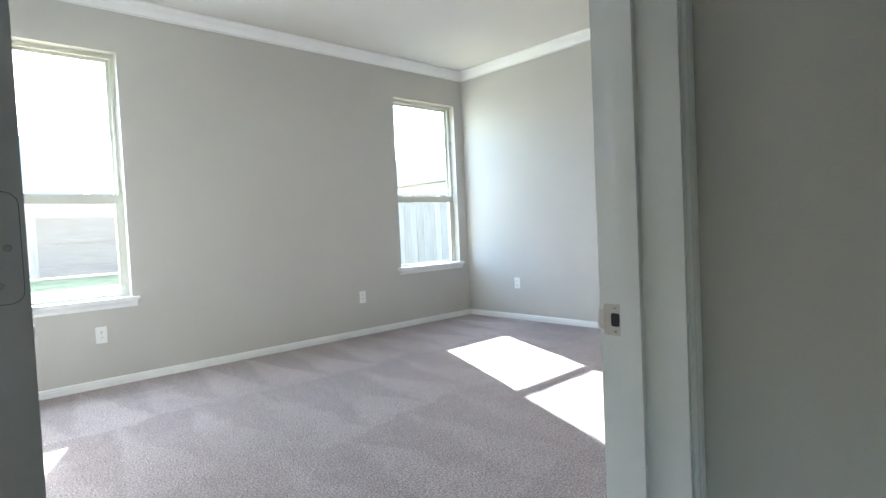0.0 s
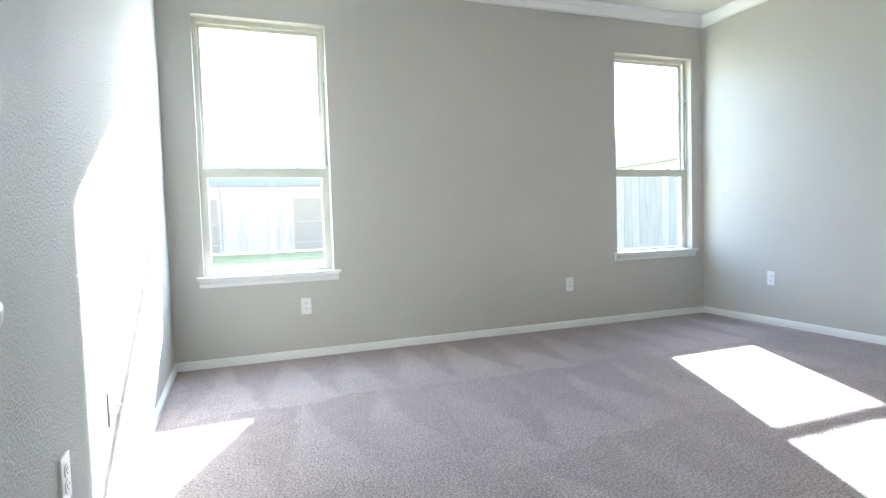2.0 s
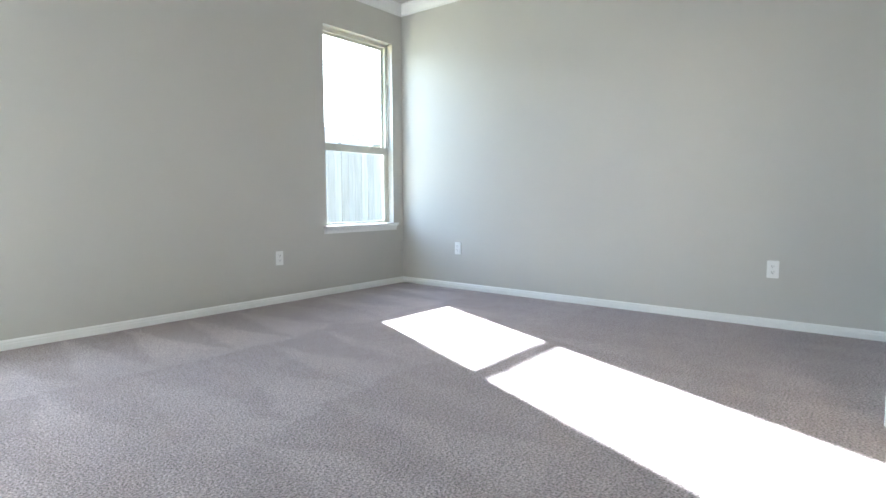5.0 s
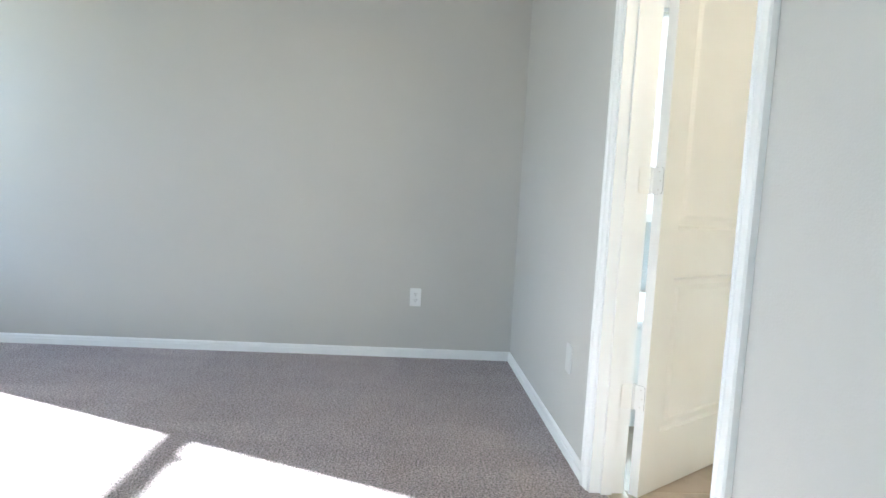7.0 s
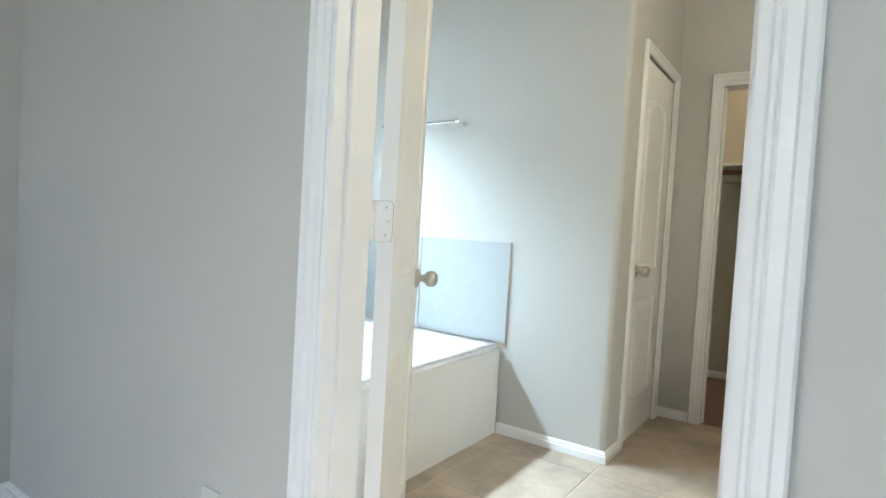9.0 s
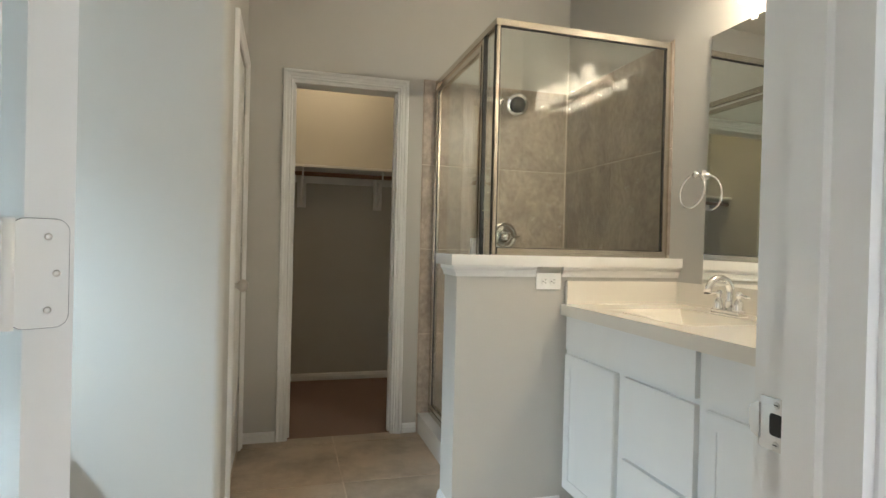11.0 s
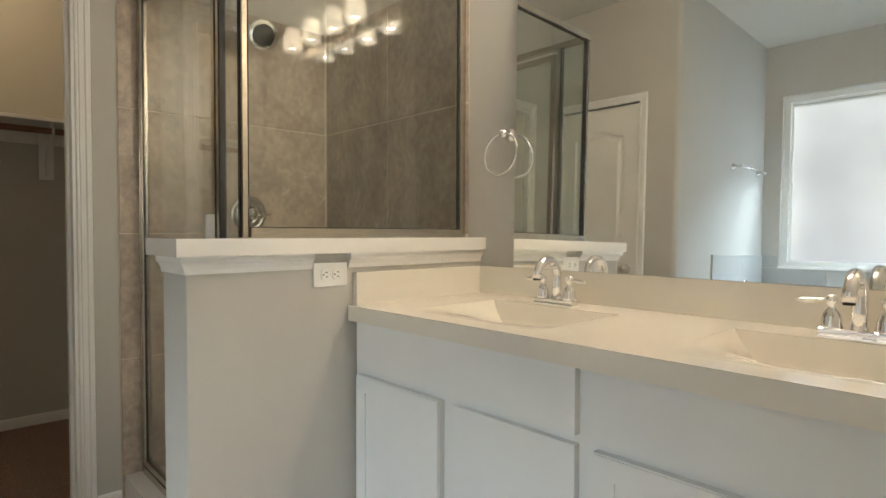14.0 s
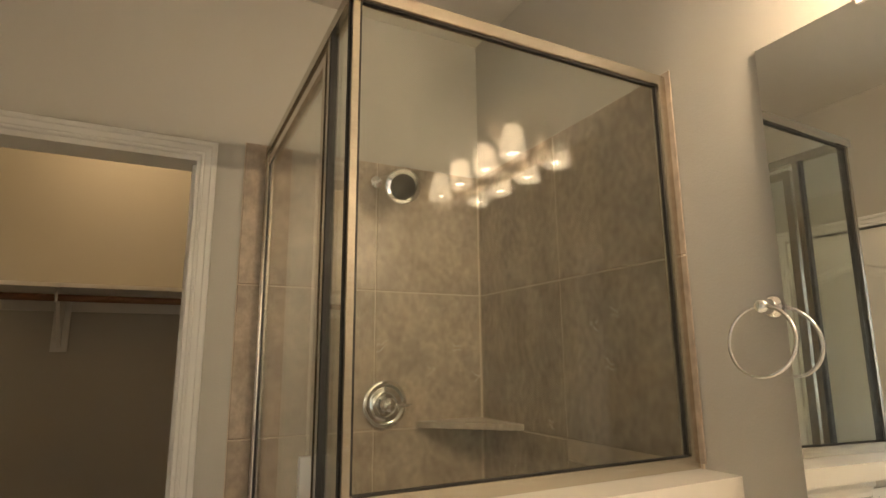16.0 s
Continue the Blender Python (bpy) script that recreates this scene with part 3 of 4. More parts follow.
# cable wall plate low on the west wall
cable = thing("cable_plate", "white cable wall plate with a short coaxial stub", "wall plate", m=pose(-4.55, -1.96, 0.37, 0, 0, 90))
part("cover_plate", prism(rounded(0.070, 0.115), "y", -0.006, 0.0, 0.0015), M_PLATE, cable)
part("coaxial_stub", tube([(0.0, -0.004, 0.0), (0.0, -0.02, 0.0), (0.004, -0.03, 0.002)], 0.004, 8), M_NICKEL, cable, "nickel coaxial stub")


def knob(parent, x, z, side, name="door_knob"):
    """An egg knob with its rose, on the door's face; side: +1 or -1 along the leaf's y."""
    prof = [(0.0, 0.0), (0.032, 0.0), (0.033, 0.004), (0.029, 0.010), (0.016, 0.013), (0.012, 0.016), (0.0115, 0.026), (0.014, 0.030), (0.023, 0.037), (0.0275, 0.047), (0.0275, 0.056), (0.024, 0.065), (0.016, 0.072), (0.007, 0.0745), (0.0, 0.075)]
    return part(name, moved(lathe(prof, 28), pose(x, side * LEAF / 2, z, -90 * side)), M_NICKEL, parent, "satin nickel egg knob")


LEAF = 0.035


def leaf(name, label, w, m, height=2.03):
    """A moulded two-panel door with a cambered upper panel; hinged at its x = 0, flat in x and z."""
    d = tagged(thing(name, label, "door", m=m), kind="structure")
    st, z0, t = 0.105, 0.008, LEAF / 2
    top = z0 + height
    part("stile", boxed(0, st, -t, t, z0, top, 0.0015), M_DOOR, d)
    part("stile", boxed(w - st, w, -t, t, z0, top, 0.0015), M_DOOR, d)
    part("bottom_rail", boxed(st, w - st, -t, t, z0, z0 + 0.21), M_DOOR, d)
    part("lock_rail", boxed(st, w - st, -t, t, z0 + 0.76, z0 + 0.93), M_DOOR, d)
    a, b, hz = st, w - st, top - 0.155
    camber = []
    for i in range(15):
        u = i / 14
        s = abs(2 * u - 1)
        camber.append((a + (b - a) * u, hz - 0.045 * (0.5 - 0.5 * math.cos(math.pi * min(1, s * 1.08)))))
    part("top_rail", prism([(a, top), *camber, (b, top)], "y", -t, t), M_DOOR, d)

    def panel(outline):
        cx, cz = (a + b) / 2, (min(p[1] for p in outline) + max(p[1] for p in outline)) / 2
        bm = bmesh.new()
        for side in (-1, 1):
            rows = []
            for inset, depth in ((0.0, t), (0.009, t - 0.010), (0.014, t - 0.011), (0.030, t - 0.011), (0.046, t - 0.0035), (0.050, t - 0.003)):
                fx = 1 - inset / ((b - a) / 2)
                hh = (max(p[1] for p in outline) - min(p[1] for p in outline)) / 2
                fz = 1 - inset / hh
                rows.append([bm.verts.new((cx + (x - cx) * fx, side * depth, cz + (z - cz) * fz)) for x, z in outline])
            n = len(outline)
            for r, s in zip(rows, rows[1:]):
                for i in range(n):
                    bm.faces.new((r[i], r[(i + 1) % n], s[(i + 1) % n], s[i]))
            bm.faces.new(rows[-1])
        bmesh.ops.recalc_face_normals(bm, faces=bm.faces)
        part("panel", bm, M_DOOR, d)

    panel([(a, z0 + 0.21), (b, z0 + 0.21), (b, z0 + 0.76), (a, z0 + 0.76)])
    panel([(a, z0 + 0.93), (b, z0 + 0.93), *camber[::-1]])
    return d


def hinges(d, side, zs=(0.352, 1.094, 1.836)):
    """Painted butt hinges on a leaf's hinge edge; side: the face on which the barrel stands."""
    t = LEAF / 2
    for z in zs:
        pin = part("hinge", moved(lathe([(0.0, 0.0), (0.006, 0.0), (0.006, 0.089), (0.0, 0.089)], 12), pose(0.0, side * (t + 0.0115), z - 0.0445)), M_DOOR, d, "painted-over butt hinge")
        plate = prism([(y, zz) for y, zz in rounded(0.040, 0.089, 0.010)], "x", -0.0022, 0.0, 0.0006)
        rim = prism([(y, zz) for y, zz in rounded(0.0409, 0.0899, 0.0104)], "x", -0.0009, 0.0)
        part("hinge_gap", moved(rim, pose(0, side * (t - 0.011), z)), M_DARK, pin, "dark gap round the hinge leaf")
        part("hinge_plate", moved(plate, pose(0, side * (t - 0.011), z)), M_DOOR, pin)
        for dz in (-0.03, 0.0, 0.03):
            part("hinge_screw", moved(lathe([(0.0, 0.0), (0.0030, 0.0), (0.002, 0.0006), (0.0, 0.0006)], 10), pose(-0.0022, side * (t - 0.016 - (0.006 if dz == 0.0 else 0.0)), z + dz, 0, -90)), M_NICKEL, pin)


# entry door, open against the west wall
door_1 = leaf("door_1", "white moulded two-panel door standing open along the wall", 0.745, pose(ENTRY[0] + 0.0385, -3.908, 0, 0, 0, 90.1))
hinges(door_1, 1, (0.32, 1.005, 1.82))
knob(door_1, 0.675, 0.855, -1)
part("latch_plate", moved(prism(rounded(0.025, 0.057, 0.003), "x", 0.745, 0.746), pose(0, 0, 0.855)), M_NICKEL, door_1)

# bath door, swung wide into the bath
door_2 = leaf("door_2", "white moulded two-panel bath door standing wide open", 0.74, pose(BATH[1] - 0.001 - 0.0255, -4.047 - 0.0147, 0, 0, 0, -57))
hinges(door_2, 1)
for z in (0.352, 1.094, 1.836):
    plate = part("jamb_hinge_plate", moved(prism(rounded(0.040, 0.089, 0.010), "x", -0.0022, 0.0, 0.0006), pose(BATH[1] + 0.0004, -4.022, z)), M_DOOR, door_2, "painted-over hinge plate")
    plate.matrix_parent_inverse = door_2.matrix_basis.inverted()
knob(door_2, 0.665, 0.915, -1)
knob(door_2, 0.665, 0.915, 1)
part("latch_plate", moved(prism(rounded(0.025, 0.057, 0.003), "x", 0.74, 0.741), pose(0, 0, 0.915)), M_NICKEL, door_2)

# toilet room door, shut
door_3 = leaf("door_3", "closed white two-panel door to the toilet room", 0.594, pose(-1.585, -6.652, 0, 0, 0, 90), height=2.021)
knob(door_3, 0.53, 0.925, 1)
hinges(door_3, 1)


def strike(m, label):
    """A latch strike that lies in the jamb, its face towards -x in its own frame, its lip to +y."""
    s = thing("strike_plate", label, "strike plate", m=m)
    out = rounded(0.042, 0.057, 0.004)
    part("plate", moved(prism(out, "x", -0.0018, 0.0, 0.0005), pose(0, 0, 0)), M_NICKEL, s)
    lip = [(0.019, -0.02), (0.019, 0.02), (0.030, 0.016), (0.033, 0.008), (0.033, -0.008), (0.030, -0.016)]
    part("lip", moved(prism(lip, "x", -0.0034, -0.0012, 0.0005), pose(0, 0, 0)), M_NICKEL, s)
    part("latch_hole", moved(prism(rounded(0.017, 0.024, 0.004), "x", -0.0022, -0.0017), pose(0, -0.002, 0)), M_DARK, s)
    for dz in (-0.0215, 0.0215):
        sc = part("screw", moved(lathe([(0.0, 0.0), (0.004, 0.0), (0.003, 0.0009), (0.0, 0.0009)], 12), pose(-0.0018, -0.002, dz, 0, -90)), M_NICKEL, s)
        part("screw_slot", boxed(-0.0032, -0.0026, -0.0046, 0.0006, dz - 0.0006, dz + 0.0006), M_DARK, sc)
    return s


strike(pose(ENTRY[1], -3.945, 0.825), "satin nickel strike plate in the entry jamb")
strike(pose(BATH[0], -4.01, 0.94, 0, 0, 180), "satin nickel strike plate in the bath jamb")

# ---- bath: half wall ----
pony = fixed("wall_pony", boxed(WEST, -2.505, -5.865, -5.687, 0, 1.045, 0.012, 3), M_WALL, "painted half wall between vanity and shower", "half wall")
fixed("pony_cap", boxed(WEST, -2.472, -5.905, -5.655, 1.045, 1.09, 0.006, 3), M_GLOSS, "glossy white painted ledge cap on the half wall", "ledge")
TRIM2 = [(0.0, 0.0), (0.006, 0.0), (0.008, 0.012), (0.014, 0.024), (0.020, 0.030), (0.020, 0.045), (0.0, 0.045)]
for path in ([(-2.505, -5.865, 1.0), (-2.505, -5.687, 1.0), (-2.852, -5.687, 1.0)], [(-2.975, -5.687, 1.0), (WEST, -5.687, 1.0)]):
    fixed("pony_trim", sweep(path[::-1], TRIM2, (0, 0, 1)), M_TRIM, "white moulding under the ledge", "moulding")
baseboard([(-2.99, -5.687, 0), (-2.505, -5.687, 0), (-2.505, -5.865, 0)])

# ---- bath: vanity ----
FX = -3.008
VY0, VY1 = -5.684, -4.038
van = thing("vanity_cabinet", "white painted double vanity cabinet with slab fronts", "vanity cabinet")
bm = box(bmesh.new(), WEST, FX, VY0, VY1, 0.095, 0.74)
box(bm, FX - 0.02, FX, VY0, VY1, 0.74, 0.845)
box(bm, WEST, FX - 0.02, VY0, VY0 + 0.018, 0.74, 0.845)
box(bm, WEST, FX - 0.02, VY1 - 0.018, VY1, 0.74, 0.845)
part("body", bm, M_CAB, van)
part("toe_kick", boxed(WEST, FX - 0.07, VY0, VY1, 0.0, 0.095), M_CAB, van)


def front(name, y0, y1, z0, z1, inset=False):
    f = part(name, boxed(FX, FX + 0.018, y0, y1, z0, z1, 0.003), M_CAB, van)
    if inset:
        part("door_frame", frame_ring(y0, y1, z0, z1), M_CAB, f)


def frame_ring(y0, y1, z0, z1):
    bm = bmesh.new()
    for p, q, r, s in ((y0 + 0.003, y0 + 0.048, z0 + 0.003, z1 - 0.003), (y1 - 0.048, y1 - 0.003, z0 + 0.003, z1 - 0.003), (y0 + 0.048, y1 - 0.048, z0 + 0.003, z0 + 0.048), (y0 + 0.048, y1 - 0.048, z1 - 0.048, z1 - 0.003)):
        box(bm, FX + 0.0175, FX + 0.022, p, q, r, s)
    return bm


front("false_drawer", -5.66, -4.885, 0.695, 0.835)
front("cabinet_door", -5.66, -5.288, 0.105, 0.675, True)
front("drawer", -5.24, -4.885, 0.40, 0.675)
front("drawer", -5.24, -4.885, 0.105, 0.385)
front("false_drawer", -4.842, -4.065, 0.695, 0.835)
front("cabinet_door", -4.842, -4.505, 0.105, 0.675, True)
front("cabinet_door", -4.455, -4.065, 0.105, 0.675, True)

# one-piece top with two sloped basins
top = thing("countertop", "glossy cream cultured-marble vanity top with two moulded basins", "countertop")
CT, CF = 0.885, -2.975
BASINS = ((-5.48, -5.02), (-4.73, -4.27))
BX = (-3.415, -3.045)
bm = bmesh.new()
ys = [VY0, BASINS[0][0], BASINS[0][1], BASINS[1][0], BASINS[1][1], VY1]
xs = [WEST, BX[0], BX[1], CF - 0.014]
for i in range(3):
    for j in range(5):
        if i == 1 and j in (1, 3):
            continue
        box(bm, xs[i], xs[i + 1], ys[j], ys[j + 1], 0.845, CT)
bmesh.ops.remove_doubles(bm, verts=bm.verts, dist=1e-5)
part("slab", bm, M_MARBLE, top)
for y0, y1 in BASINS:
    # a flat back wall, from whose curved foot the bowl sweeps up to the front
    bm = bmesh.new()
    NS, NU, deep, foot = 28, 14, 0.118, 0.045
    tops, grid = [], []
    for k in range(NS + 1):
        sy = 2 * k / NS - 1
        d = deep * max(0.0, 1 - abs(sy) ** 2.6) ** 0.9
        y = (y0 + y1) / 2 + sy * (y1 - y0) / 2
        tops.append(bm.verts.new((BX[0], y, CT)))
        row = []
        for q in range(NU + 1):
            v = q / NU
            x0 = BX[0] + foot * d / deep
            row.append(bm.verts.new((x0 + (BX[1] - x0) * v, y, CT - d * (1 - v) ** 1.7)))
        grid.append(row)
    for k in range(NS):
        bm.faces.new((tops[k], tops[k + 1], grid[k + 1][0], grid[k][0]))
        for q in range(NU):
            bm.faces.new((grid[k][q], grid[k + 1][q], grid[k + 1][q + 1], grid[k][q + 1])).smooth = True
    bmesh.ops.remove_doubles(bm, verts=[v for v in bm.verts], dist=1e-5)
    for f in bm.faces:
        f.normal_update()
        if f.normal.z < 0:
            f.normal_flip()
    for e in bm.edges:
        if len(e.link_faces) == 2 and e.link_faces[0].smooth != e.link_faces[1].smooth:
            e.smooth = False
    part("basin", bm, M_MARBLE, top, "moulded basin with a flat back")
part("backsplash", boxed(WEST, WEST + 0.02, VY0, VY1, CT - 0.001, 0.985, 0.004, 3), M_MARBLE, top)
part("side_splash", boxed(WEST + 0.02, -2.995, VY0 - 0.001, VY0 + 0.018, CT - 0.001, 0.985, 0.004, 3), M_MARBLE, top)
part("front_edge", boxed(CF - 0.014, CF, VY0, VY1, 0.838, CT, 0.006, 3), M_MARBLE, top)


def faucet(place):
    """A centre-set faucet with a high arc spout and two lever handles; spout towards +x."""
    f = thing("faucet", "polished chrome two-handle faucet with a high arc spout", "faucet", "faucets on the vanity top", pose(*place))
    foot = [(-0.024 + 0.004 * k, z) for k, z in ((0, 0.0), (0, 0.006), (1, 0.009), (1, 0.018), (2, 0.022))]
    foot = foot + [(-x, z) for x, z in foot[::-1]]
    part("base_plate", prism([(x, z) for x, z in foot], "y", -0.070, 0.070, 0.003), M_CHROME, f)
    arc = [(-0.004, 0, 0.02), (-0.006, 0, 0.06)] + [(0.045 - 0.052 * math.cos(u), 0, 0.088 + 0.052 * math.sin(u)) for u in np.linspace(0, 2.75, 16)]
    arc.append((0.098, 0, 0.086))
    rad = [0.0175, 0.0155] + [0.0145 - 0.0015 * i / 16 for i in range(16)] + [0.0150]
    spout = part("spout", tube(arc, 0.012, 18, radii=rad), M_CHROME, f)
    part("aerator", moved(lathe([(0.0, 0.0), (0.011, 0.0), (0.011, 0.004), (0.0, 0.004)], 16), pose(0.0985, 0, 0.0825)), M_DARK, spout)
    part("lift_rod", tube([(-0.022, 0, 0.02), (-0.022, 0, 0.085), (-0.022, 0, 0.092)], 0.0025, 8, radii=[0.0025, 0.0025, 0.005]), M_CHROME, f)
    for s in (-1, 1):
        prof = [(0.0, 0.02), (0.022, 0.02), (0.0225, 0.025), (0.0205, 0.030), (0.0195, 0.042), (0.0165, 0.053), (0.011, 0.060), (0.0075, 0.064), (0.0072, 0.068), (0.0105, 0.072), (0.0125, 0.079), (0.0110, 0.087), (0.006, 0.092), (0.0, 0.0935)]
        h = part("handle", moved(lathe(prof, 22), pose(0, 0.048 * s, 0)), M_CHROME, f)
        pts = [(0, 0.052 * s, 0.080), (0.003, 0.064 * s, 0.080), (0.006, 0.078 * s, 0.078), (0.009, 0.092 * s, 0.077), (0.011, 0.104 * s, 0.078), (0.012, 0.112 * s, 0.076)]
        part("lever", tube(pts, 0.005, 10, radii=[0.0050, 0.0040, 0.0058, 0.0070, 0.0045, 0.0018]), M_CHROME, h)
    return f


fa = faucet((-3.452, -5.258, CT))
copy_thing(fa, pose(-3.452, -4.50, CT))

# ---- bath: mirror, lamp bar, towel ring ----
mirror = thing("vanity_mirror", "large frameless wall mirror above the vanity", "mirror")
part("glass", moved(boxed(0, 0.006, -5.503, -4.10, -1.054, 0.0, 0.0015), pose(WEST + 0.001, 0, 2.04, 0, -0.85)), M_MIRROR, mirror)
for y in (-5.28, -4.80, -4.32):
    c = part("clip", boxed(WEST, WEST + 0.012, y - 0.011, y + 0.011, 2.028, 2.052, 0.003), M_PLATE, mirror, "clear plastic mirror clip")
    part("screw", moved(lathe([(0.0, 0.0), (0.004, 0.0), (0.0, 0.002)], 10), pose(WEST + 0.012, y, 2.046, 0, 90)), M_CHROME, c)

bar = thing("vanity_light", "four-light vanity fixture with lit opal glass shades", "wall lamp")
part("back_plate", boxed(WEST, WEST + 0.022, -5.27, -4.53, 2.085, 2.175, 0.005), M_FRAME, bar, "brushed nickel back plate")
for y in (-4.61, -4.80, -5.00, -5.19):
    arm = part("arm", tube([(WEST + 0.02, y, 2.15), (WEST + 0.06, y, 2.175), (WEST + 0.105, y, 2.175)], 0.007, 10), M_FRAME, bar)
    part("socket", moved(lathe([(0.0, 0.03), (0.02, 0.028), (0.024, 0.0), (0.0, 0.0)], 16), pose(WEST + 0.105, y, 2.165)), M_FRAME, arm)
    shade = lathe([(0.026, 0.115), (0.036, 0.10), (0.045, 0.05), (0.051, 0.0), (0.048, 0.0), (0.042, 0.05), (0.033, 0.098), (0.024, 0.112)], 24)
    part("shade", moved(shade, pose(WEST + 0.105, y, 2.055)), M_SHADE, bar, "lit opal glass shade").visible_shadow = False
    part("bulb", moved(lathe([(0.0, 0.0), (0.016, 0.004), (0.026, 0.018), (0.028, 0.032), (0.020, 0.055), (0.012, 0.075), (0.0, 0.08)], 18), pose(WEST + 0.105, y, 2.064)), M_BULB, bar, "glowing light bulb").visible_shadow = False

ring = thing("towel_ring", "polished chrome towel ring on the wall", "towel ring", m=pose(WEST, -5.535, 1.455))
part("mount", moved(lathe([(0.0, 0.0), (0.026, 0.0), (0.027, 0.004), (0.020, 0.010), (0.012, 0.014), (0.011, 0.034), (0.016, 0.040), (0.016, 0.050), (0.009, 0.056), (0.0, 0.057)], 24), pose(0, 0, 0, 0, 90)), M_CHROME, ring)
circle = [(0.048 + 0.012 * (1 - math.cos(u)), 0.073 * math.sin(u), -0.073 + 0.073 * math.cos(u)) for u in np.linspace(0, 2 * math.pi, 49)[:-1]]
part("hoop", tube(circle, 0.0042, 10, closed=True), M_CHROME, ring)

# ---- bath: shower ----
SX, SY, SZ = -2.69, -5.77, 2.10
pan = thing("shower_pan", "white shower pan with a raised curb", "shower pan")
part("floor_pan", boxed(WEST, -2.74, -6.77, -5.865, 0.0, 0.05, 0.004), M_TUB, pan)
part("curb", boxed(-2.74, -2.615, -6.762, -5.865, 0.0, 0.115, 0.012, 3), M_TUB, pan)

enc = thing("shower_enclosure", "framed glass shower enclosure in brushed nickel", "shower enclosure")
Z0 = 1.091


def rail(x0, x1, y0, y1, z0, z1, name="rail", bevel=0.003):
    return part(name, boxed(x0, x1, y0, y1, z0, z1, bevel), M_FRAME, enc)


def seal(x0, x1, y0, y1, z0, z1, parent=None):
    part("seal", boxed(x0, x1, y0, y1, z0, z1), M_SEAL, parent or enc, "black glazing seal")


rail(WEST + 0.008, SX + 0.014, SY - 0.014, SY + 0.014, SZ - 0.028, SZ, "header")
rail(SX - 0.014, SX + 0.014, -6.758, SY - 0.014, SZ - 0.028, SZ, "header")
rail(SX - 0.007, SX + 0.007, SY - 0.007, SY + 0.007, Z0, SZ - 0.028, "corner_post")
rail(WEST + 0.008, WEST + 0.034, SY - 0.014, SY + 0.014, Z0, SZ - 0.028, "wall_jamb")
rail(WEST + 0.034, SX - 0.014, SY - 0.014, SY + 0.014, Z0, Z0 + 0.028, "sill")
for p, q, r, s in ((WEST + 0.034, SX - 0.014, Z0 + 0.028, Z0 + 0.031), (WEST + 0.034, SX - 0.014, SZ - 0.031, SZ - 0.028)):
    seal(p, q, SY - 0.006, SY + 0.0045, r, s)
for p, q in ((WEST + 0.034, WEST + 0.037), (SX - 0.012, SX - 0.007)):
    seal(p, q, SY - 0.006, SY + 0.0045, Z0 + 0.031, SZ - 0.031)
part("glass_panel", boxed(WEST + 0.036, SX - 0.012, SY - 0.003, SY + 0.003, Z0 + 0.03, SZ - 0.04), M_SHGLASS, enc, "clear fixed glass panel").visible_shadow = False
# the side towards the room: a narrow fixed light and the framed door
DY0, DY1 = -6.735, -5.955
rail(SX - 0.014, SX + 0.014, -6.758, DY0 - 0.002, 0.116, SZ - 0.028, "wall_jamb")
rail(SX - 0.010, SX + 0.010, -5.945, -5.925, 0.116, SZ - 0.028, "strike_jamb")
rail(SX - 0.014, SX + 0.014, DY0 - 0.002, -5.866, 0.116, 0.146, "sill")
seal(SX - 0.008, SX + 0.0105, -5.925, -5.914, 0.146, SZ - 0.028)
seal(SX - 0.008, SX + 0.0095, -5.79, -5.779, Z0, SZ - 0.028)
part("glass_panel", boxed(SX - 0.003, SX + 0.003, -5.91, -5.866, 0.146, SZ - 0.028), M_SHGLASS, enc).visible_shadow = False
part("glass_panel", boxed(SX - 0.003, SX + 0.003, -5.866, -5.785, Z0, SZ - 0.028), M_SHGLASS, enc).visible_shadow = False
sdoor = part("shower_door", sweep([(SX - 0.012, DY0, 0.15), (SX - 0.012, DY0, SZ - 0.05), (SX - 0.012, DY1, SZ - 0.05), (SX - 0.012, DY1, 0.15)], [(0.0, 0.0), (0.0, 0.024), (-0.024, 0.024), (-0.026, 0.014), (-0.026, 0.0)], (1, 0, 0), True), M_FRAME, enc, "framed glass shower door")
part("door_glass", boxed(SX - 0.003, SX + 0.003, DY0 + 0.02, DY1 - 0.02, 0.17, SZ - 0.07), M_SHGLASS, sdoor).visible_shadow = False
for y in (DY0 + 0.027, DY1 - 0.029):
    seal(SX + 0.002, SX + 0.008, y - 0.003, y + 0.003, 0.175, SZ - 0.077, sdoor)
part("door_pull", boxed(SX + 0.012, SX + 0.034, DY1 - 0.022, DY1 - 0.002, 1.02, 1.16, 0.004), M_PLATE, sdoor, "white plastic door pull")

head = thing("shower_sprayer", "round chrome shower head on a short arm", "shower head")
part("flange", moved(lathe([(0.0, 0.0), (0.028, 0.0), (0.024, 0.010), (0.012, 0.016), (0.0, 0.016)], 20), pose(-3.095, -6.758, 2.03, -90)), M_CHROME, head)
part("arm", tube([(-3.095, -6.755, 2.03), (-3.105, -6.70, 2.035), (-3.12, -6.65, 2.02), (-3.13, -6.61, 1.985)], 0.0095, 10), M_CHROME, head)
hm = look((-3.135, -6.60, 1.975), (-2.95, -5.6, 1.55))
bell = part("bell", moved(lathe([(0.0, 0.03), (0.018, 0.03), (0.024, 0.012), (0.058, -0.012), (0.066, -0.022), (0.066, -0.03), (0.058, -0.033), (0.0, -0.033)], 28), hm), M_CHROME, head)
part("spray_face", moved(lathe([(0.0, -0.034), (0.047, -0.034), (0.047, -0.0325), (0.0, -0.0325)], 28), hm), M_SEAL, bell, "dark rubber spray face")

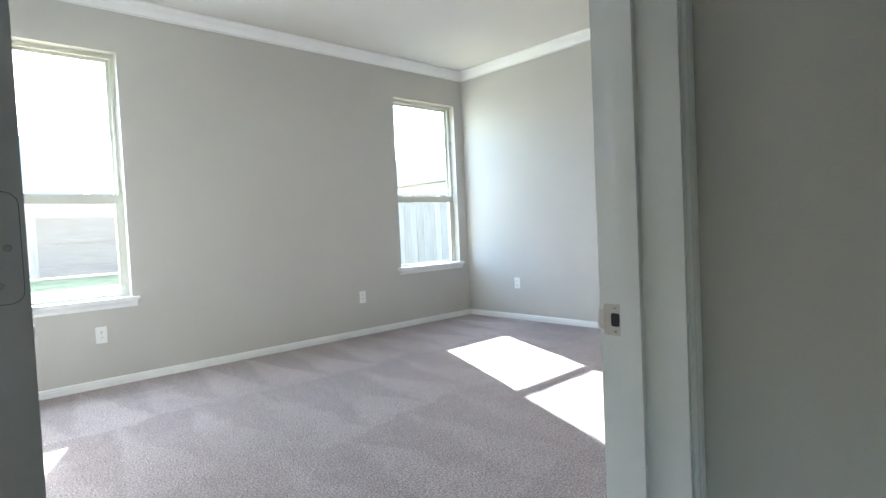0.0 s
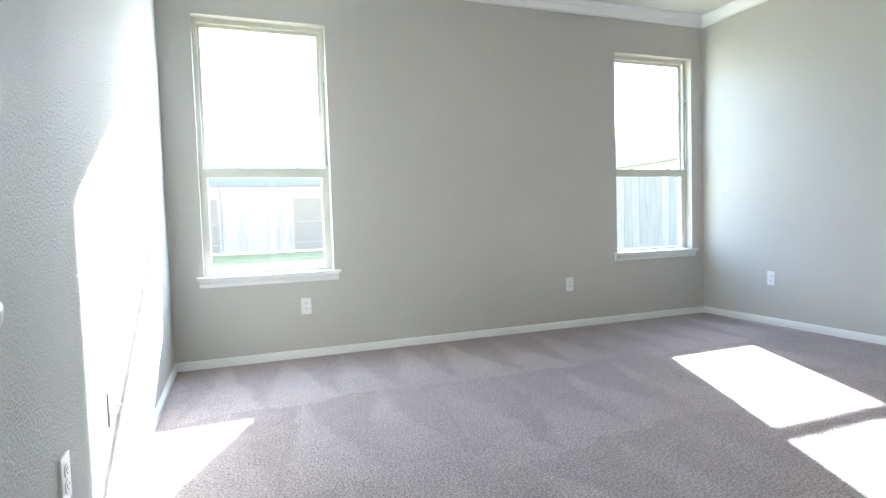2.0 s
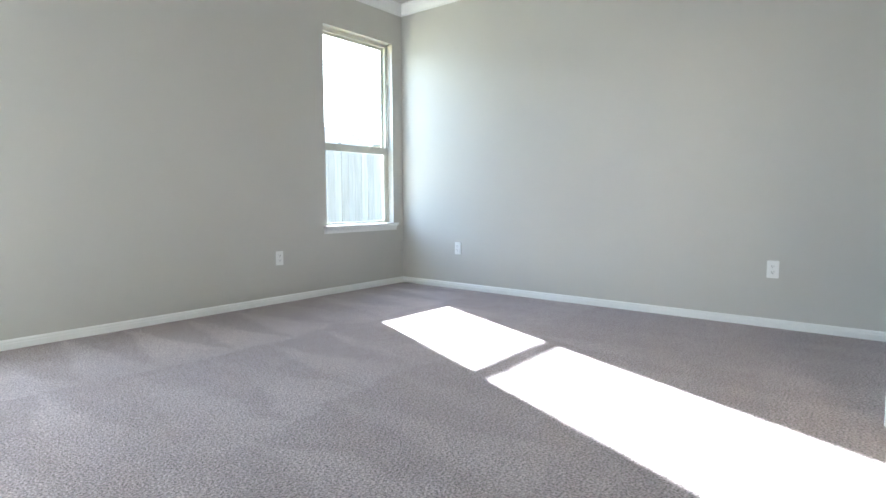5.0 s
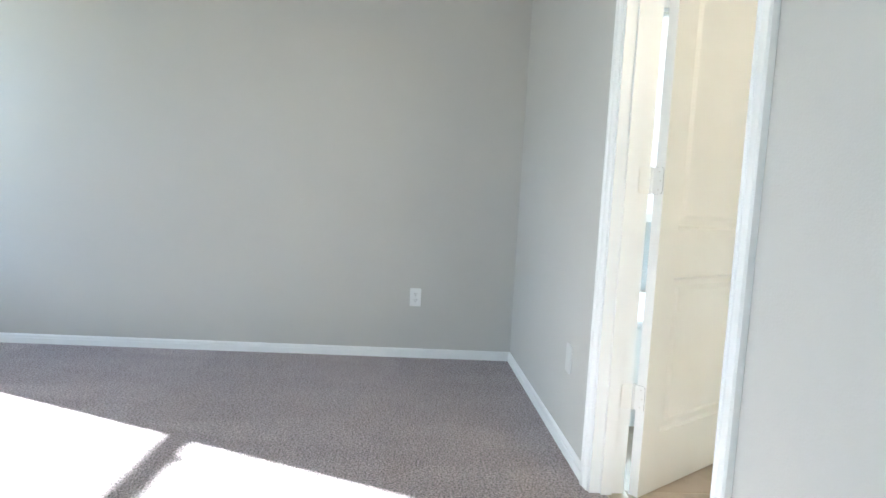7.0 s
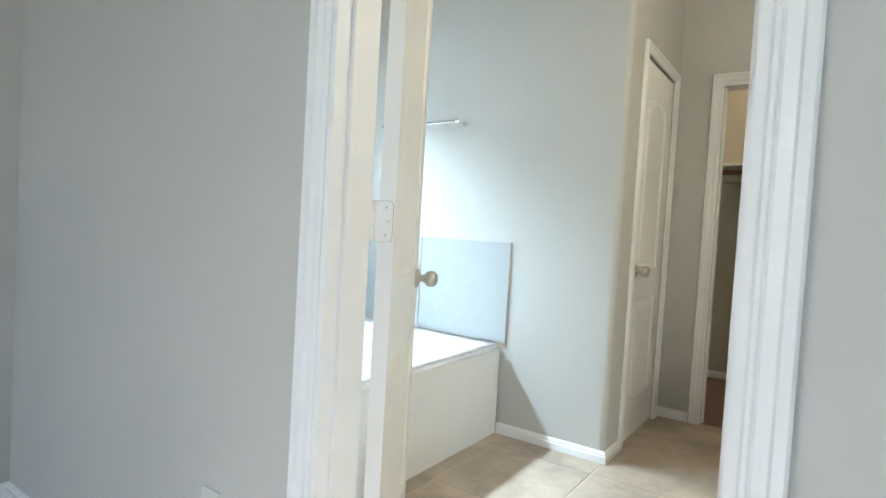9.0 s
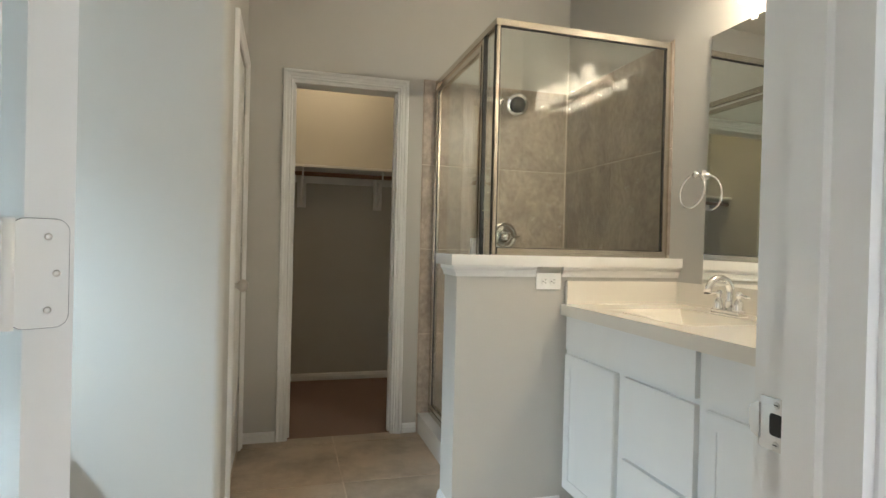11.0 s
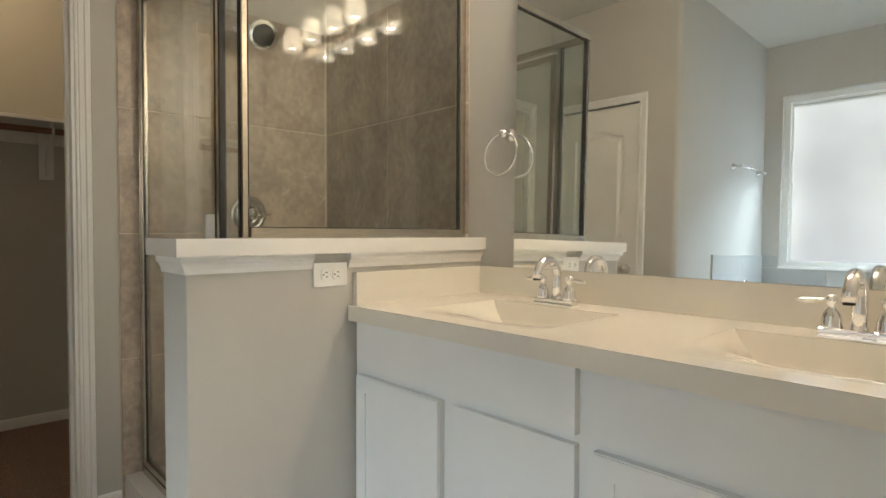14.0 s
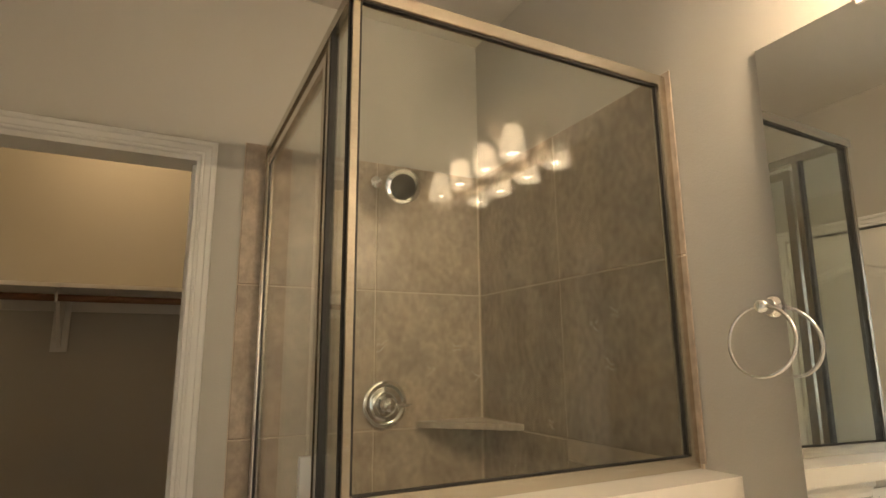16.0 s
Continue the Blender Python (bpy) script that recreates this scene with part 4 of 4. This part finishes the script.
valve = thing("shower_valve", "round chrome shower valve with a lever", "shower valve", m=pose(-3.14, -6.758, 1.19, -90))
part("escutcheon", lathe([(0.0, 0.0), (0.086, 0.0), (0.088, 0.004), (0.082, 0.009), (0.066, 0.010), (0.062, 0.006), (0.058, 0.010), (0.048, 0.016), (0.036, 0.018), (0.033, 0.014), (0.0, 0.014)], 40), M_CHROME, valve)
vh = part("handle", lathe([(0.0, 0.012), (0.026, 0.014), (0.027, 0.024), (0.020, 0.028), (0.022, 0.044), (0.026, 0.048), (0.024, 0.056), (0.012, 0.062), (0.0, 0.064)], 24), M_CHROME, valve)
part("lever", tube([(0, 0, 0.05), (-0.03, 0.004, 0.054), (-0.06, 0.004, 0.052), (-0.085, 0.0, 0.056)], 0.006, 10, radii=[0.008, 0.006, 0.007, 0.004]), M_CHROME, vh)

shelf = fixed("corner_shelf", prism([(WEST + 0.01, -6.76), (WEST + 0.30, -6.76), (WEST + 0.285, -6.735), (WEST + 0.035, -6.50), (WEST + 0.01, -6.475)], "z", 1.100, 1.123, 0.003), M_TILE, "tile corner shelf in the shower", "shower shelf")

# ---- bath: tub ----
tub = thing("bathtub", "white alcove bathtub with a plain apron", "bathtub")
TX, TY0, TY1, TZ = -1.015, -5.778, -4.047, 0.488
part("apron", boxed(TX, TX + 0.03, TY0, TY1, 0.0, TZ - 0.02, 0.008, 3), M_TUB, tub)
bm = bmesh.new()
outer = [(TX - 0.006, TY0), (-0.012, TY0), (-0.012, TY1), (TX - 0.006, TY1)]
rows = [[(x, y, TZ - 0.03) for x, y in outer], [(x, y, TZ) for x, y in outer]]
cx, cy = TX / 2, (TY0 + TY1) / 2
for fx, fy, z in ((0.84, 0.86, TZ), (0.80, 0.83, TZ - 0.02), (0.70, 0.74, TZ - 0.25), (0.60, 0.66, TZ - 0.38), (0.3, 0.3, TZ - 0.40)):
    rows.append([(cx + (x - cx) * fx, cy + (y - cy) * fy, z) for x, y in outer])
rows = [[bm.verts.new(p) for p in r] for r in rows]
for r, s in zip(rows, rows[1:]):
    for i in range(4):
        bm.faces.new((r[i], r[(i + 1) % 4], s[(i + 1) % 4], s[i]))
bm.faces.new(rows[-1])
bmesh.ops.recalc_face_normals(bm, faces=bm.faces)
bmesh.ops.bevel(bm, geom=[e for e in bm.edges if e.is_manifold and e.calc_face_angle(0) > 0.6], offset=0.018, segments=3, affect="EDGES")
for f in bm.faces:
    f.smooth = True
part("basin", bm, M_TUB, tub)
part("overflow", moved(lathe([(0.0, 0.0), (0.038, 0.0), (0.038, 0.006), (0.02, 0.012), (0.0, 0.012)], 24), pose(-0.40, -5.60, 0.415, -75)), M_CHROME, tub, "chrome overflow plate")

tv = thing("tub_valve", "round chrome tub valve with a lever", "tub valve")
part("escutcheon", moved(lathe([(0.0, 0.0), (0.078, 0.0), (0.078, 0.005), (0.05, 0.013), (0.0, 0.016)], 32), pose(-0.37, -5.779, 0.77, -90)), M_CHROME, tv)
part("handle", moved(lathe([(0.0, 0.014), (0.026, 0.016), (0.024, 0.045), (0.0, 0.06)], 20), pose(-0.37, -5.779, 0.77, -90)), M_CHROME, tv)
part("lever", tube([(-0.37, -5.73, 0.77), (-0.41, -5.725, 0.76), (-0.46, -5.72, 0.755)], 0.006, 8), M_CHROME, tv)
ts = thing("tub_spout", "chrome tub spout over the bathtub", "tub spout")
part("spout", tube([(-0.36, -5.78, 0.585), (-0.36, -5.72, 0.592), (-0.36, -5.65, 0.592), (-0.36, -5.605, 0.582), (-0.36, -5.59, 0.565)], 0.025, 16, radii=[0.034, 0.028, 0.025, 0.023, 0.019]), M_CHROME, ts)

tb = thing("towel_bar", "chrome towel bar on the tub nook wall", "towel bar")
part("bar", tube([(-0.68, -5.73, 1.69), (-0.15, -5.73, 1.69)], 0.008, 10), M_CHROME, tb)
for x in (-0.68, -0.15):
    part("post", moved(lathe([(0.0, 0.0), (0.026, 0.0), (0.026, 0.004), (0.012, 0.012), (0.010, 0.05), (0.015, 0.058), (0.012, 0.068), (0.0, 0.07)], 20), pose(x, NOOK, 1.69, -90)), M_CHROME, tb)

vent = thing("ceiling_vent", "white slotted ceiling vent", "ceiling vent")
part("backing", boxed(-1.68, -1.44, -5.64, -5.40, H - 0.006, H - 0.002), M_DARK, vent)
part("frame", sweep([(-1.69, -5.65, H), (-1.43, -5.65, H), (-1.43, -5.39, H), (-1.69, -5.39, H)], [(0.0, 0.0), (0.025, 0.0), (0.022, -0.012), (0.0, -0.014)], (0, 0, 1), True), M_PLATE, vent)
for i in range(9):
    y = -5.62 + 0.024 * i
    part("slat", boxed(-1.665, -1.455, y, y + 0.014, H - 0.012, H - 0.007, 0.001), M_PLATE, vent)

# ---- closet ----
fixed("closet_cleat", boxed(-3.18, -1.22, -8.15, -8.131, 1.60, 1.69, 0.002), M_TRIM, "white painted shelf cleat", "shelf cleat")
cs = thing("closet_shelf", "white painted closet shelf", "shelf")
part("board", boxed(-3.18, -1.22, -8.15, -7.84, 1.69, 1.71, 0.002), M_TRIM, cs)
rod = thing("closet_rod", "brown wooden hanging rod", "closet rod")
part("pole", tube([(-3.18, -7.89, 1.645), (-1.22, -7.89, 1.645)], 0.017, 14), M_ROD, rod)
for x in (-2.555, -1.945):
    br = thing("shelf_bracket", "white painted shelf and rod bracket", "bracket", "closet brackets")
    part("back_leg", boxed(x - 0.035, x + 0.035, -8.131, -8.112, 1.40, 1.69, 0.003), M_TRIM, br)
    part("brace", prism([(-8.112, 1.42), (-7.90, 1.66), (-7.90, 1.69), (-8.112, 1.69)], "x", x - 0.008, x + 0.008), M_TRIM, br)
    part("hook", tube([(x, -7.90, 1.69), (x, -7.868, 1.655), (x, -7.875, 1.628), (x, -7.90, 1.625)], 0.006, 8), M_TRIM, br)
lampc = thing("closet_lamp", "small globe ceiling lamp in the closet", "ceiling lamp")
part("base", moved(lathe([(0.0, 0.0), (0.07, 0.0), (0.07, -0.02), (0.0, -0.025)], 20), pose(-2.15, -7.62, H)), M_PLATE, lampc)

# ---- outdoors ----
g = bmesh.new()
N = 40
pts = {}
for i in range(N + 1):
    for j in range(N + 1):
        u, v = (i / N - 0.5) * 2, (j / N - 0.5) * 2
        x, y = 400 * u * abs(u), 400 * v * abs(v)
        z = -0.18 + (0.36 * min(1, max(0, (y - 2) / 11)) if y > 2 else 0)
        pts[i, j] = g.verts.new((x, y, z))
for i in range(N):
    for j in range(N):
        g.faces.new((pts[i, j], pts[i + 1, j], pts[i + 1, j + 1], pts[i, j + 1]))
fixed("ground", g, M_GRASS, "mown lawn with dry patches", "lawn")


def fence(label, x0, x1, y, z0, z1, step, panels=(), wood=None):
    f = thing("fence", label, "fence")
    n = int((x1 - x0) / step)
    me = bpy.data.meshes.new("picket")
    bmp = boxed(0, step - 0.008, 0, 0.018, 0, z1 - z0, 0.002)
    bmp.to_mesh(me)
    bmp.free()
    me.materials.append(wood or M_FENCE)
    for i in range(n):
        x = x0 + i * step
        if any(a <= x < b for a, b in panels):
            continue
        ob = new("picket", me)
        ob.parent = f
        ob.location = (x, y + random.uniform(-0.004, 0.004), z0 + random.uniform(-0.012, 0.012))
    for a, b in panels:
        part("backing_boards", boxed(a - 0.15, b + 0.15, y + 0.05, y + 0.068, z0, z1), M_FENCE, f)
        for za, zb in ((z0 + 0.0, z0 + 0.235), (z0 + 0.26, z0 + 0.865), (z0 + 0.89, z0 + 1.585)):
            part("fence_board", boxed(a + 0.09, b - 0.09, y + 0.012, y + 0.05, za, zb, 0.003), M_TAN, f, "tan horizontal fence board")
        for x in (a, b - 0.09):
            part("post", boxed(x, x + 0.09, y, y + 0.05, z0 - 0.2, z1, 0.004), M_FENCE, f)
    return f


fence("weathered cedar privacy fence behind the lawn", -22, 8.0, 13.4, 0.17, 2.11, 0.145, ((-7.1, -4.48), (-2.53, 0.09)))
fence("weathered cedar side fence near the house", 0.35, 6.2, 3.0, -0.16, 1.62, 0.145, wood=M_FENCE2)


def house(x0, x1, y0, y1, eave, ridge, windows, clad):
    h = thing("house", "single-storey brick house with a grey shingle roof", "house")
    part("wall", boxed(x0, x1, y0, y1, -0.2, eave), clad, h)
    o, my = 0.45, (y0 + y1) / 2
    part("roof", prism([(y0 - o, eave - 0.05), (my, ridge), (y1 + o, eave - 0.05), (y1 + o, eave - 0.16), (y0 - o, eave - 0.16)], "x", x0 - o, x1 + o), M_ROOF, h)
    part("fascia", boxed(x0 - o, x1 + o, y0 - o - 0.03, y0 - o, eave - 0.36, eave - 0.03), M_FASCIA, h, "pale grey fascia board")
    part("roof_vent", boxed(x0 + 9.6, x0 + 9.95, my - 2.2, my - 1.9, eave + (ridge - eave) * 0.55, eave + (ridge - eave) * 0.62), M_ROOF, h)
    for wx in windows:
        wd = part("window", boxed(wx, wx + 1.2, y0 - 0.03, y0, 0.9, 2.2), M_TRIM, h)
        part("pane", boxed(wx + 0.06, wx + 1.14, y0 - 0.036, y0 - 0.03, 0.96, 2.14), M_DARK, wd)


house(-13, 5, 20.5, 31, 2.95, 5.9, (-10, -6, -1, 2.5), M_BRICK)
house(12, 30, 12.0, 24, 3.15, 4.6, (20, 25), M_SIDING)


# ---- tiles ----
def tile_piece(name, w, h, axis, out, d, material, parent, place, cache={}):
    """One tile of that width and height with eased edges; its face looks along the axis, out of the wall by d."""
    key = (name, round(w, 3), round(h, 3), axis, out, material.name)
    if key not in cache:
        bm = bmesh.new()
        e = 0.0018
        lo = [(-w / 2, -h / 2), (w / 2, -h / 2), (w / 2, h / 2), (-w / 2, h / 2)]
        hi = [(-w / 2 + e, -h / 2 + e), (w / 2 - e, -h / 2 + e), (w / 2 - e, h / 2 - e), (-w / 2 + e, h / 2 - e)]
        rings = []
        for pts2, depth in ((lo, 0.0), (lo, d - e), (hi, d)):
            r = []
            for u, v in pts2:
                q = {"x": (out * depth, u, v), "y": (u, out * depth, v), "z": (u, v, out * depth)}[axis]
                r.append(bm.verts.new(q))
            rings.append(r)
        for r, s in zip(rings, rings[1:]):
            for i in range(4):
                bm.faces.new((r[i], r[(i + 1) % 4], s[(i + 1) % 4], s[i]))
        bm.faces.new(rings[-1])
        bmesh.ops.recalc_face_normals(bm, faces=bm.faces)
        me = bpy.data.meshes.new(name)
        bm.to_mesh(me)
        bm.free()
        me.materials.append(material)
        cache[key] = me
    ob = new(name, cache[key])
    ob.parent = parent
    ob.location = place
    return ob


def spans(lo, hi, joints):
    edges = [lo, *[j for j in joints if lo + 0.02 < j < hi - 0.02], hi]
    return list(zip(edges, edges[1:]))


G = 0.0045
ROWS = spans(0.0, 2.115, (0.085, 0.59, 1.10, 1.605))
grout_b = fixed("shower_wall_south", boxed(-3.562, -2.605, -6.77, -6.764, 0.0, 2.113), M_GROUT, "large brown-grey tiles on the shower wall", "tiled wall")
for a, b in spans(WEST + 0.012, -2.605, (-3.10, -2.69 + 0.0)):
    for z0, z1 in ROWS:
        tile_piece("tile", b - a - G, z1 - z0 - G, "y", 1, 0.0032, M_TILE, grout_b, ((a + b) / 2, -6.765, (z0 + z1) / 2))
grout_w = fixed("shower_wall_west", boxed(WEST, WEST + 0.006, -6.764, -5.750, 0.0, 2.113), M_GROUT, "large brown-grey tiles on the shower wall", "tiled wall")
for a, b in spans(-6.757, -5.738, (-6.245,)):
    for z0, z1 in ROWS:
        if a > -6.3 and z0 < 1.0:
            continue
        tile_piece("tile", b - a - G, z1 - z0 - G, "x", 1, 0.0032, M_TILE, grout_w, (WEST + 0.005, (a + b) / 2, (z0 + z1) / 2))
for z0, z1 in ROWS[:3]:
    tile_piece("tile", 6.245 - 5.866 - G, min(z1, 1.04) - z0 - G, "x", 1, 0.0032, M_TILE, grout_w, (WEST + 0.005, -6.0555, (min(z1, 1.04) + z0) / 2))
tub_s = fixed("tub_wall_south", boxed(-1.045, 0.0, NOOK, NOOK + 0.005, TZ - 0.02, 1.033), M_GROUT, "grey stone-look tiles above the tub", "tiled wall")
for a, b in spans(-1.045, -0.003, (-0.45,)):
    tile_piece("tile", b - a - G, 1.035 - TZ - G, "y", 1, 0.008, M_BTILE, tub_s, ((a + b) / 2, NOOK + 0.004, (1.035 + TZ) / 2))
tub_e = fixed("tub_wall_east", boxed(-0.005, 0.0, NOOK + 0.005, -4.04, TZ - 0.02, 0.932), M_GROUT, "grey stone-look tiles under the bath window", "tiled wall")
for a, b in spans(-5.778, -4.045, (-5.33, -4.82, -4.31)):
    tile_piece("tile", b - a - G, 0.934 - TZ - G, "x", -1, 0.006, M_BTILE, tub_e, (-0.004, (a + b) / 2, (0.934 + TZ) / 2))
tile_piece("tile", 0.115, 0.098, "x", -1, 0.006, M_BTILE, tub_e, (0.0, -5.72, 0.985))
FXS = [-3.645 + 0.51 * i for i in range(9)]
FYS = [-7.20 + 0.525 * i for i in range(8)]
for x0, x1 in zip(FXS, FXS[1:]):
    for y0, y1 in zip(FYS, FYS[1:]):
        a, b, c, d = max(x0, -3.56), min(x1, 0.0), max(y0, -6.80), min(y1, -3.978)
        if b - a > 0.03 and d - c > 0.03 and not (b <= -3.0 and c > -5.7) and not (a > -0.8 and c > -5.9):
            tile_piece("tile", b - a - 0.007, d - c - 0.007, "z", 1, 0.008, M_FTILE, floor_bath, ((a + b) / 2, (c + d) / 2, -0.0075))
# small pale curved marks on the shower tiles
rng_mark = random.Random(5)
M_MARK = mat("pale_mark", (0.74, 0.71, 0.65), 0.6)
for wall_ob, u, z in ((grout_w, -5.998, 1.47), (grout_w, -6.033, 1.32), (grout_w, -6.09, 1.44), (grout_w, -6.32, 1.13), (grout_b, -3.44, 1.385), (grout_b, -3.535, 1.27), (grout_b, -3.13, 1.392), (grout_b, -3.33, 1.30)):
    for k in range(2):
        a = rng_mark.uniform(-0.6, 0.6)
        pts = []
        for q in range(6):
            du = (q / 5 - 0.5) * rng_mark.uniform(0.035, 0.055)
            dz = du * math.tan(a) + 0.006 * math.sin(q * 1.3 + k) + 0.018 * k
            pts.append((WEST + 0.0082, u + du, z + dz) if wall_ob is grout_w else (u + du, -6.7618, z + dz))
        part("tile_mark", tube(pts, 0.001, 5, radii=[0.0004, 0.0012, 0.0009, 0.0014, 0.0008, 0.0003]), M_MARK, wall_ob, "pale curved mark")
